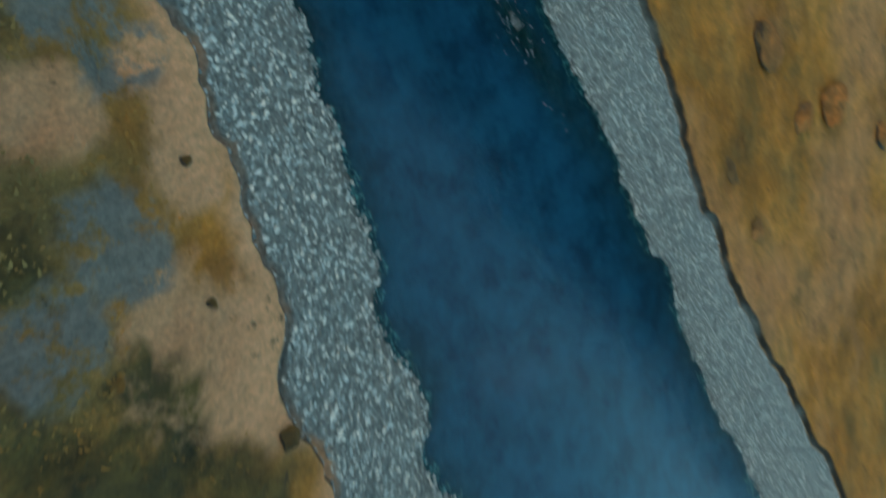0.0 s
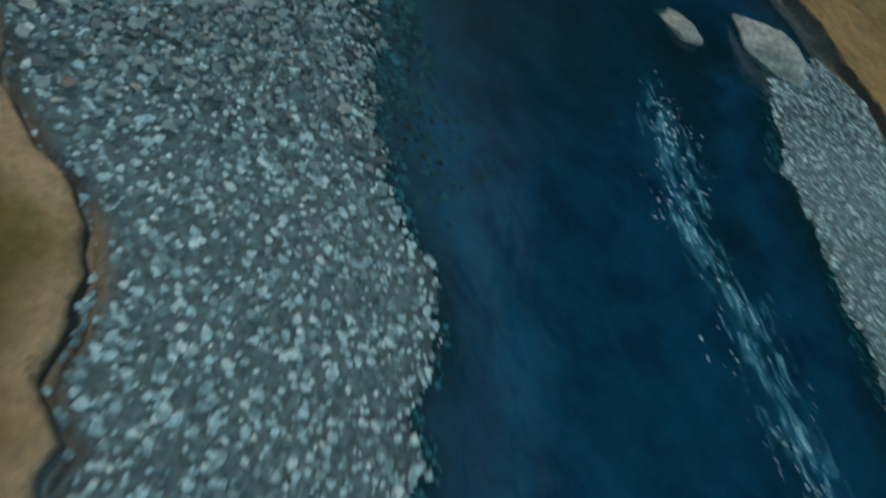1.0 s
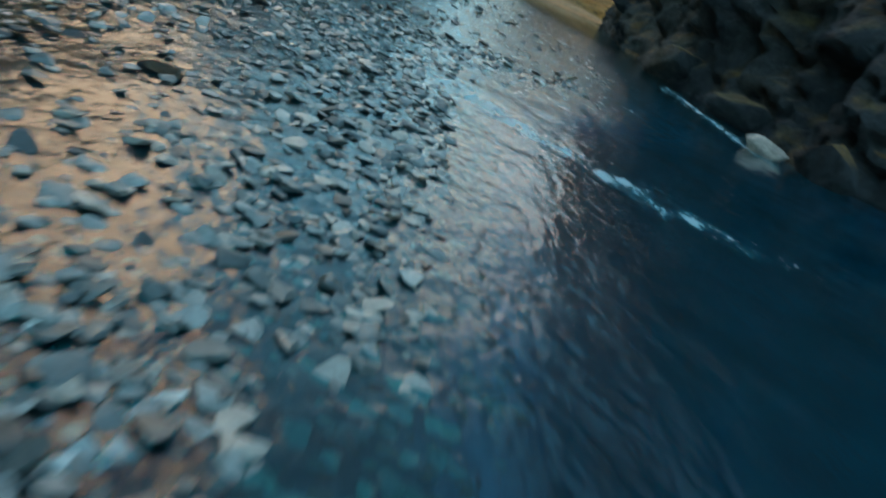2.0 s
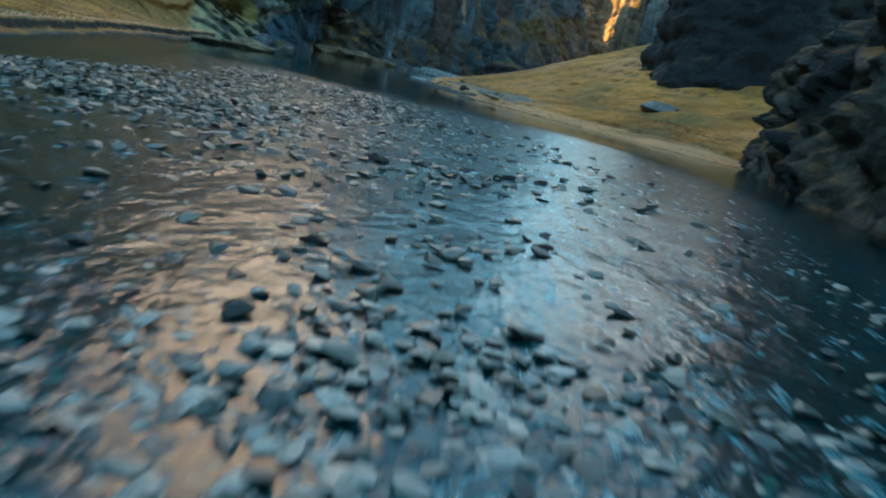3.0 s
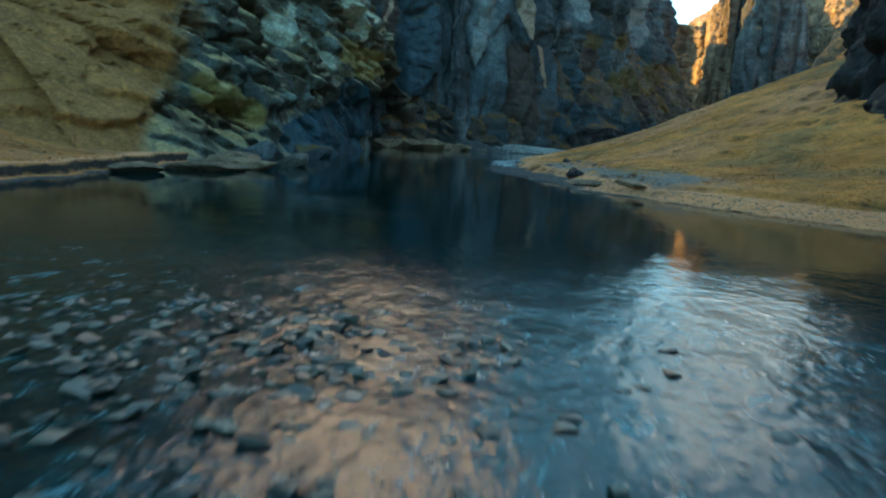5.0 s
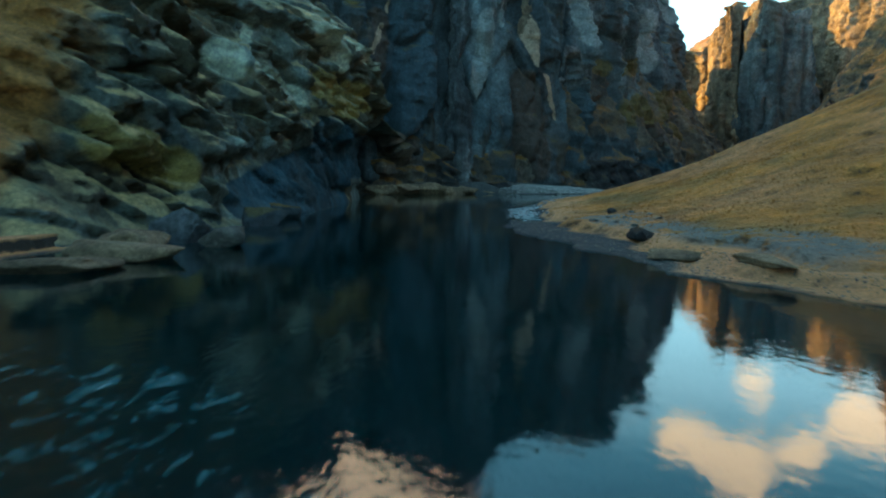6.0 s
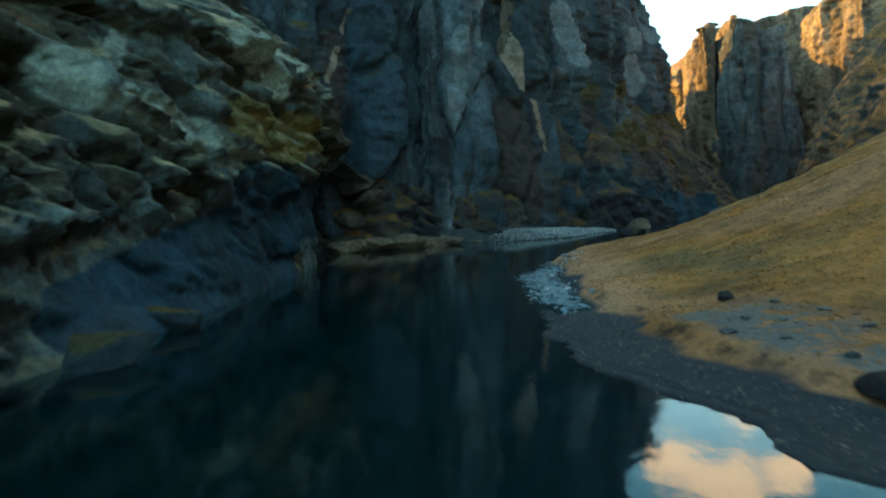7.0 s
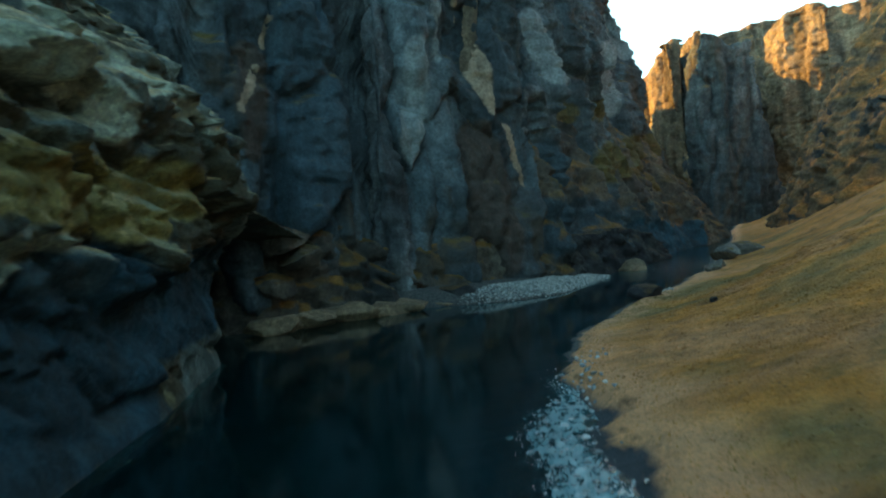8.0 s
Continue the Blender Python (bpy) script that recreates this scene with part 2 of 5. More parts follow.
def ground_material():
    k = Mat("ground")
    grass = k.attribute("grass")
    patch, mid, fine = k.noise(0.16, 7, 0.66, distort=0.2), k.noise(0.9, 8, 0.68), k.noise(9, 6, 0.7)
    turf = k.ramp(patch, (0.30, (0.26, 0.105, 0.016)), (0.46, (0.60, 0.225, 0.032)), (0.60, (0.76, 0.31, 0.06)), (0.74, (0.34, 0.18, 0.034)))
    broad = k.noise(0.07, 6, 0.6)
    turf = k.mix(k.ramp(broad, (0.50, 0.0), (0.62, 0.7)), turf, (0.72, 0.325, 0.14))
    turf = k.mix(k.ramp(broad, (0.37, 0.8), (0.49, 0.0)), turf, (0.23, 0.175, 0.065))
    turf = k.mix(0.75, turf, k.ramp(mid, (0.3, 0.5), (0.5, 0.95), (0.7, 1.35)), "MULTIPLY")
    turf = k.mix(k.ramp(k.noise(0.33, 9, 0.72, distort=0.2), (0.53, 0.0), (0.64, 0.6)), turf, (0.17, 0.11, 0.03))
    turf = k.mix(k.ramp(k.noise(1.7, 8, 0.72, distort=0.15), (0.58, 0.0), (0.66, 0.4)), turf, (0.14, 0.075, 0.024))
    # bare sand and blue-grey rock on the left bank
    sand = k.mix(k.noise(2.5, 5), (0.86, 0.40, 0.19), (0.96, 0.50, 0.27))
    turf = k.mix(k.math("MULTIPLY", k.attribute("sand"), k.ramp(k.noise(0.9, 9, 0.72, distort=0.1), (0.30, 0.2), (0.38, 1.0))), turf, sand)
    slate = k.mix(k.noise(3, 5), (0.12, 0.14, 0.135), (0.30, 0.32, 0.29))
    turf = k.mix(k.math("MULTIPLY", k.attribute("slab"), k.ramp(k.noise(0.8, 9, 0.72, distort=0.1), (0.42, 0.0), (0.50, 0.9))), turf, slate)
    turf = k.mix(k.math("MULTIPLY", k.math("MULTIPLY", k.attribute("moss"), k.math("SUBTRACT", 1.0, k.attribute("slab"))), k.ramp(k.noise(1.1, 9, 0.75, distort=0.1), (0.32, 0.25), (0.5, 1.0))), turf, k.mix(k.ramp(mid, (0.35, 0.0), (0.62, 1.0)), (0.035, 0.034, 0.014), (0.17, 0.115, 0.03)))
    # dark spots painted for the small shadows among the hummocks
    turf = k.mix(k.ramp(k.noise(1.15, 8, 0.7, (1, 0.7, 1)), (0.63, 0.0), (0.68, 0.75)), turf, (0.06, 0.042, 0.022))
    turf = k.mix(0.6, turf, k.ramp(fine, (0.3, 0.55), (0.65, 1.3)), "MULTIPLY")
    # bare soil on the little scarps, painted darker for the shade under their lips
    turf = k.mix(k.ramp(k.math("ADD", k.upward(), k.math("MULTIPLY", k.math("SUBTRACT", k.noise(1.6, 6, 0.7), 0.5), 0.7)), (0.66, 1.0), (0.86, 0.0)), turf, (0.04, 0.026, 0.015))
    stone = k.ramp(k.noise(5, 5, 0.6), (0.3, (0.03, 0.035, 0.035)), (0.5, (0.08, 0.085, 0.08)), (0.7, (0.15, 0.145, 0.13)))
    dry = k.ramp(k.noise(9, 5, 0.6), (0.35, (0.13, 0.145, 0.135)), (0.65, (0.30, 0.32, 0.295)))
    stone = k.mix(k.attribute("dry"), stone, dry)
    stone = k.mix(k.attribute("damp"), stone, k.mix(k.noise(2.2, 6, 0.65), (0.016, 0.024, 0.03), (0.06, 0.075, 0.085)))
    # the water's own tint and its darkening with depth, painted on the bed
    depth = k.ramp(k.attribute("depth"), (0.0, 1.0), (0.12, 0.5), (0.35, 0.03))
    depth_tint = k.mix(k.ramp(k.noise(0.9, 7, 0.68), (0.36, 0.0), (0.6, 1.0)), (0.003, 0.18, 0.31), (0.008, 0.39, 0.60))
    depth_tint = k.mix(k.attribute("clear"), (0.006, 0.085, 0.105), depth_tint)
    depth_tint = k.mix(k.ramp(k.attribute("depth"), (0.42, 0.0), (0.82, 1.0)), depth_tint, (0.011, 0.058, 0.055))
    bed = k.mix(depth, depth_tint, stone)
    return k.done(k.mix(grass, bed, turf), 0.9, k.math("ADD", fine, k.math("MULTIPLY", mid, 2.0)), 0.2, 0.9)


ground_mat = ground_material()


def water_material():
    k = Mat("water")
    rough = k.attribute("riffle")
    a, b = k.noise(1.25, 5, 0.55, (1, 0.7, 1), 0.3), k.noise(6.0, 3, 0.5, (1, 0.8, 1), 0.2)
    amount = k.math("MULTIPLY_ADD", rough, 0.52, 0.02)
    n = k.t.nodes.new("ShaderNodeBump")
    n.inputs["Distance"].default_value = 0.12
    k.link(amount, n.inputs["Strength"]).link(k.math("ADD", a, k.math("MULTIPLY", b, 0.35)), n.inputs["Height"])
    k.link(n.outputs["Normal"], k.b.inputs["Normal"])
    crest = k.math("ADD", k.noise(3.4, 8, 0.75, (1, 0.42, 1), 0.6), k.math("MULTIPLY", k.attribute("foam"), 0.36))
    white = k.ramp(crest, (0.68, 0.0), (0.88, 0.85))
    k.link(k.mix(white, (0.015, 0.42, 0.50), (0.55, 0.67, 0.67)), k.b.inputs["Base Color"])
    k.link(k.math("ADD", k.math("MULTIPLY_ADD", rough, 0.20, 0.02), k.math("MULTIPLY", white, 0.3)), k.b.inputs["Roughness"])
    k.b.inputs["IOR"].default_value = 1.333
    k.link(k.math("SUBTRACT", 1.0, white), k.b.inputs["Transmission Weight"])
    return k.m


water_mat = water_material()

# ---- helpers for things ----


def mesh_data(name, verts, faces, material, smooth_shade=True):
    """A mesh from arrays of places and of faces that all have the same number of corners."""
    verts, faces = np.asarray(verts, np.float32), np.asarray(faces, np.int32)
    me, corners = bpy.data.meshes.new(name), faces.shape[1]
    me.vertices.add(len(verts))
    me.vertices.foreach_set("co", verts.ravel())
    me.loops.add(faces.size)
    me.loops.foreach_set("vertex_index", faces.ravel())
    me.polygons.add(len(faces))
    me.polygons.foreach_set("loop_start", np.arange(0, faces.size, corners, dtype=np.int32))
    me.materials.append(material)
    me.update(calc_edges=True)
    me.polygons.foreach_set("use_smooth", np.full(len(faces), smooth_shade))
    return me


def mesh_object(name, verts, faces, material, smooth_shade=True):
    return new(name, mesh_data(name, verts, faces, material, smooth_shade))


def grid_faces(nu, nv):
    a = np.arange(nu * nv).reshape(nu, nv)
    return np.stack([a[:-1, :-1], a[1:, :-1], a[1:, 1:], a[:-1, 1:]], -1).reshape(-1, 4)


def add_float(ob, name, values):
    at = ob.data.attributes.new(name, "FLOAT", "POINT")
    at.data.foreach_set("value", np.asarray(values, np.float32).ravel())


# ---- the river's plan: grass edge and water edge on both sides, by y ----
LEFT_Y = [-400, -60, -40, -29, -24, -20, -17, -15.5, -13.5, -5, 5, 17, 33, 45, 58, 67, 87, 97, 112, 118, 125, 132, 148, 165, 183, 205, 228, 260, 290, 330, 380, 700]
LEFT_X = [-12, -4, -2.4, -1.6, -0.7, -0.35, -0.6, -1.1, -1.7, -4, -8, -12, -18, -20.4, -24, -32, -36, -40, -43, -42, -34, -28, -14, -8, -5, 2, 9.5, 15, 18, 22, 26, 26]
RIGHT_Y = [-400, -60, -49, -39, -32, -26, -20, -13, -9, -6, 0, 5, 13, 22, 33, 38, 42, 46, 48, 54, 58, 64, 67, 70, 74, 80, 88, 95, 108, 121, 130, 150, 180, 228, 290, 400, 700]
RIGHT_X = [60, 29, 24.6, 20.6, 18.3, 17.9, 17.7, 17.5, 17.1, 16.8, 16, 15.5, 15, 15, 17, 15, 9.8, 6.0, 3.5, -3, -4.5, -7.9, -9.3, -10.4, -10.9, -11.9, -13.2, -12.8, -11.5, -7.5, -4, 3, 9, 22, 34, 60, 60]


def left_edge(y):
    return np.interp(y, LEFT_Y, LEFT_X) + 0.35 * vnoise(y * 0.55, 3.1, seed=5) + 0.18 * vnoise(y * 1.9, 7.7, seed=6) + 0.10 * vnoise(y * 4.3, 1.7, seed=16)


def right_edge(y):
    return np.interp(y, RIGHT_Y, RIGHT_X) + 0.35 * vnoise(y * 0.5, 13.1, seed=7) + 0.18 * vnoise(y * 1.7, 2.7, seed=8) + 0.10 * vnoise(y * 4.1, 6.7, seed=18)


def strip_left(y):
    """Width of the dry gravel under the left bank."""
    return np.interp(y, [-40, -30, -25, -20, -12], [3.6, 3.3, 2.8, 2.9, 5.0])


def strip_right(y):
    """Width of the dry gravel under the right bank, which ends at the pale boulders."""
    return np.interp(y, [-60, -43, -39, -32, -28, -23, -20, -14.6, -12, -8.6, -6.5], [6.5, 5.4, 5.1, 3.8, 4.4, 5.4, 5.6, 5.0, 4.8, 3.7, 0.3])


def bar_mask(x, y):
    """The stony shallow in the wide part of the river."""
    mid = np.interp(y, [-16, -5, 20, 46], [2.0, 1.0, 0.0, -7.0])
    half = np.interp(y, [-16, -8, 10, 30, 48], [3.0, 6.0, 10.0, 9.0, 6.0])
    half = np.where(x > mid, np.interp(y, [-16, -9.6, -8, -5, -3, -1, 1, 3, 8, 20, 30, 48], [2.8, 2.2, 2.6, 3.0, 3.1, 3.5, 5.5, 7.6, 9.2, 9.6, 8.6, 6.0]), half)
    return (1 - smooth(half * 0.75, half * 1.25, np.abs(x - mid))) * smooth(-16, -11, y) * (1 - smooth(28, 37, y))


def run_line(y):
    """Where the broken water runs down the straight reach."""
    return np.interp(y, [-27, -22, -18.6, -15.8, -14.2, -11.6, -8], [12.4, 10.4, 9.2, 9.2, 8.5, 9.1, 9.3])


def sand_width(y):
    """The flat tan shore below the turf scarp of the right bank."""
    return np.interp(y, [24, 40, 48, 56, 66], [3.5, 4.6, 4.2, 2.0, 1.6])


def drop_line(x):
    """Where the water spills over the edge of the shallow into the channel."""
    return np.interp(x, [2.5, 3.4, 4.2, 5.2, 6.1, 6.9, 9.0], [-0.6, -1.6, -2.4, -3.3, -3.8, -4.3, -4.4])


def beach_width(y):
    """The strip of dark gravel between the pool and the scarp of the grass bank."""
    return np.interp(y, [45, 53, 60, 66, 70, 74, 77, 83, 89, 94, 98], [0, 0.3, 1.7, 2.3, 2.3, 1.6, 1.3, 2.2, 2.3, 0.9, 0]) * (1 + 0.2 * vnoise(y * 0.4, 5.0, seed=44))


def ground_height(x, y):
    gl, gr = left_edge(y), right_edge(y)
    dl, dr = gl - x, x - gr                      # how far out on either bank
    inside = np.minimum(-dl, -dr)                # how far from the nearer bank, in the river
    far_side = smooth(9.0, 12.0, x)
    upper = far_side * (1 - smooth(-7.6, -6.0, y)) + (1 - far_side) * (1 - smooth(-14, -9, y))     # the straight reach between gravel strips
    strip_l, strip_r = strip_left(y), strip_right(y)
    shore = np.minimum((x - gl) - strip_l, (gr - x) - strip_r)
    straight = np.where(shore > 0, -0.95 * (1 - np.exp(-np.maximum(shore, 0) / 1.4)), np.minimum(-shore * 0.09, 0.26))
    riffle = np.exp(-((x - run_line(y)) / 0.9) ** 2) * smooth(-30, -20, y) * 0.75
    straight = straight + riffle * (shore > 0.5)
    straight = straight - (0.3 + 0.5 * smooth(8.5, 10, x)) * smooth(-21, -15, y) * smooth(0.2, 2.0, shore)
    pool_depth = np.interp(y, [-10, 8, 24, 44, 55, 110, 150], [1.55, 1.6, 1.8, 1.8, 2.0, 2.2, 0.8])
    pool = -pool_depth * (1 - np.exp(-np.maximum(inside - 0.3, 0) / 2.2)) + np.where((dr > dl) & (y > 75) & (y < 100), -0.08, 0.05)
    wide = pool * (1 - bar_mask(x, y)) + (-0.05 + 0.06 * fbm(x * 0.25, y * 0.25, seed=21)) * bar_mask(x, y)
    bar_up = (1 - smooth(2.6, 4.6, x)) * smooth(-15, -12, y) * (1 - smooth(0, 14, y))
    wide = wide * (1 - bar_up) + bar_up * (-0.03 + 0.035 * fbm(x * 0.4, y * 0.4, seed=22))
    # the gravel bank at the bend, rising towards the cliff
    front = np.interp(y, [126, 129, 133, 141, 149, 153], [-19.5, -17.0, -12.4, -10.0, -7.6, -7.0]) - x
    bend = smooth(-1.2, 0.4, front) * smooth(126.5, 129.5, y) * (1 - smooth(149, 154, y))
    wide = wide + bend * (np.minimum(0.08 + 0.16 * np.maximum(front, 0), 1.5) - wide)
    bed = straight * upper + wide * (1 - upper)
    # left bank: an undercut lip, a flat terrace, then the slope to the plateau
    steep = np.interp(y, [-60, -10, 15, 35, 50, 70], [0.10, 0.12, 0.25, 0.5, 0.6, 0.6])
    left = np.interp(y, [10, 30, 60], [0.40, 0.42, 0.5]) * smooth(0, 0.34, dl) + steep * np.maximum(dl - 3, 0) ** 2 / (np.maximum(dl - 3, 0) + 9)
    # right bank: a low terrace and a grassy shoulder
    d = np.maximum(dr, 0)
    rise = np.interp(y, [-60, -10, 45, 60, 75, 90], [0.25, 0.25, 0.3, 0.42, 0.8, 1.0])
    lip = np.interp(y, [0, 20, 46, 54, 66, 74, 95], [0.5, 0.2, 0.22, 0.4, 0.38, 0.35, 0.4])
    beach = beach_width(y)
    right = np.interp(y, [72, 77], [0.07, -0.09]) * smooth(0, 0.3, dr) * (1 - smooth(beach - 0.3, beach, dr)) * (beach > 0.2) + lip * smooth(beach, beach + np.interp(y, [0, 20, 50, 58], [0.36, 1.6, 1.4, 0.9]), dr) + np.interp(y, [18, 26, 48, 60, 64], [0, 0.34, 0.3, 0.12, 0]) * smooth(0, 0.4, dr - beach - sand_width(y) + 0.5 * vnoise(y * 0.5, 9.0, seed=48)) + 16 * np.tanh(rise * 0.026 * d * d / (1 + d / 38) / 16)
    h = np.where(dl > 0, left, np.where(dr > 0, right, bed))
    out = np.maximum(dl, dr)
    # little turf steps along the slopes
    step = 1.1
    level = h / step + 0.5 * fbm(x * 0.12, y * 0.12, seed=34)
    h = h + 0.55 * (smooth(0.55, 0.95, level % 1.0) - (level % 1.0)) * step * 0.5 * smooth(0.8, 3.0, out) * (1 - smooth(40, 60, out)) * smooth(-0.1, 0.3, fbm(x * 0.07, y * 0.09, seed=35))
    h = h + smooth(0.3, 3, out) * (0.16 * fbm(x * 0.35, y * 0.35, seed=31) + 0.05 * fbm(x * 1.7, y * 1.7, seed=32))
    rugged = smooth(0.4, 2.5, dl) * (1 - smooth(-12, -6, y))
    h = h + rugged * (0.30 * fbm(x * 0.55, y * 0.55, seed=36, ridged=True) + 0.14 * fbm(x * 1.6, y * 1.6, seed=37))
    plateau = 52 + 6 * fbm(x * 0.01, y * 0.01, seed=33)
    cap = np.where(out > 0, plateau, 99)
    return np.minimum(h, cap)


def far_steps(start, step, end):
    a = [start]
    while a[-1] < end:
        a.append(a[-1] + step)
        step *= 1.2
    return a[1:]


# bare patches on the bank of the straight reach: x, y, radius
SAND = ((-1.3, -20.1, 0.7), (-1.5, -22.2, 0.8), (-2.7, -25.4, 1.7), (-1.9, -26.9, 1.1), (-3.5, -20.4, 0.9), (-1.0, -21.4, 0.8))
SLABS = ((-3.3, -23.0, 1.2), (-5.1, -23.9, 1.1), (-2.0, -19.7, 0.9), (-2.4, -18.9, 0.9), (-6.5, -21.0, 1.4), (-3.4, -16.6, 1.1))
MOSSES = ((-4.4, -26.4, 1.6), (-5.2, -22.5, 0.8), (-6.2, -25.0, 1.3), (-3.0, -28.2, 0.9), (-5.5, -19.0, 1.2))


def blotches(x, y, places, seed):
    """Rounded patches with uneven outlines, 0 to 1."""
    rag = 0.45 * fbm(x * 0.9, y * 0.9, seed=seed) + 0.2 * fbm(x * 3.1, y * 3.1, seed=seed + 1)
    return np.max([1 - smooth(0.8, 1.1, np.hypot(x - px, y - py) / r + rag) for px, py, r in places], axis=0)


def build_ground():
    """Columns that run along both banks, close together at the water's edge."""
    ys = np.arange(-52, 132, 0.27)
    ys = np.concatenate([-52 - np.array(far_steps(0, 0.5, 2600))[::-1], ys, 132 + np.array(far_steps(0, 0.5, 2600))])
    bank = np.concatenate([np.arange(0.0, 0.6, 0.1), np.arange(0.6, 4.0, 0.2), np.arange(4.0, 22, 0.3)])
    bank = np.concatenate([bank, far_steps(bank[-1], 0.4, 2600)])
    across = np.linspace(0, 1, 92)[1:-1]
    across = across - 0.10 * np.sin(across * 2 * math.pi) / 1.0
    gl, gr = left_edge(ys)[None], right_edge(ys)[None]
    x = np.concatenate([gl - bank[::-1, None], gl + (gr - gl) * across[:, None], gr + bank[:, None]], 0)
    y = np.broadcast_to(ys[None], x.shape)
    xs = x[:, 0]
    z = ground_height(x, y)
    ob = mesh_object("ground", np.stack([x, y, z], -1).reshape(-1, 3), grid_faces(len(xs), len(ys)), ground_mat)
    out = np.maximum(left_edge(y) - x, x - right_edge(y))
    bare = np.where(x - right_edge(y) > left_edge(y) - x, beach_width(y), 0.0)
    on_left = left_edge(y) - x > x - right_edge(y)
    turfed = np.where(on_left, 0.35 * smooth(-6, 4, y), 0.7 * smooth(18, 26, y) * (1 - smooth(54, 60, y)))
    add_float(ob, "grass", smooth(-0.05, 0.30, out - bare + turfed + 0.25 * fbm(x * 0.9, y * 0.9, seed=41)))
    lip, reach = left_edge(y) - x + 1.1 * fbm(x * 0.6, y * 0.6, seed=46), (1 - smooth(-14, -6, y)) * (x < 5)
    from_right = x - right_edge(y) - beach_width(y)
    right_side = x > left_edge(y) + 5
    sand = reach * np.maximum(1 - smooth(0.5, 1.3, lip), blotches(x, y, SAND, 46))
    sand = sand + 0.6 * right_side * smooth(18, 26, y) * (1 - smooth(64, 70, y)) * (1 - smooth(-0.2, 0.3, from_right - sand_width(y)))
    sand = sand + 0.7 * right_side * smooth(70, 74, y) * (1 - smooth(1.0, 3.4, from_right + 1.5 * fbm(x * 0.4, y * 0.4, seed=47)))
    sand = sand + 0.8 * on_left * smooth(4, 12, y) * (1 - smooth(50, 56, y)) * smooth(0.25, 0.45, out) * (1 - smooth(0.9, 2.2, lip))
    add_float(ob, "sand", sand)
    add_float(ob, "moss", reach * smooth(0.8, 2.0, lip) * np.maximum(0.22, blotches(x, y, MOSSES, 45)))
    add_float(ob, "slab", reach * smooth(0.4, 1.0, lip) * blotches(x, y, SLABS, 43) + right_side * smooth(52, 56, y) * (1 - smooth(69, 73, y)) * smooth(2.8, 3.4, x - right_edge(y)) * (1 - smooth(5.2, 6.6, x - right_edge(y))))
    add_float(ob, "dry", smooth(-0.02, 0.05, z) * (1 - smooth(-12, -9, y)))
    add_float(ob, "damp", right_side * smooth(56, 62, y) * (1 - smooth(96, 102, y)))
    add_float(ob, "clear", 1 - smooth(-4, 16, y))
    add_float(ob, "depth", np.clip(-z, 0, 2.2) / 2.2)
    return tagged(ob, "ochre autumn grass banks and stony river bed of a canyon floor", "ground", kind="structure")


build_ground()


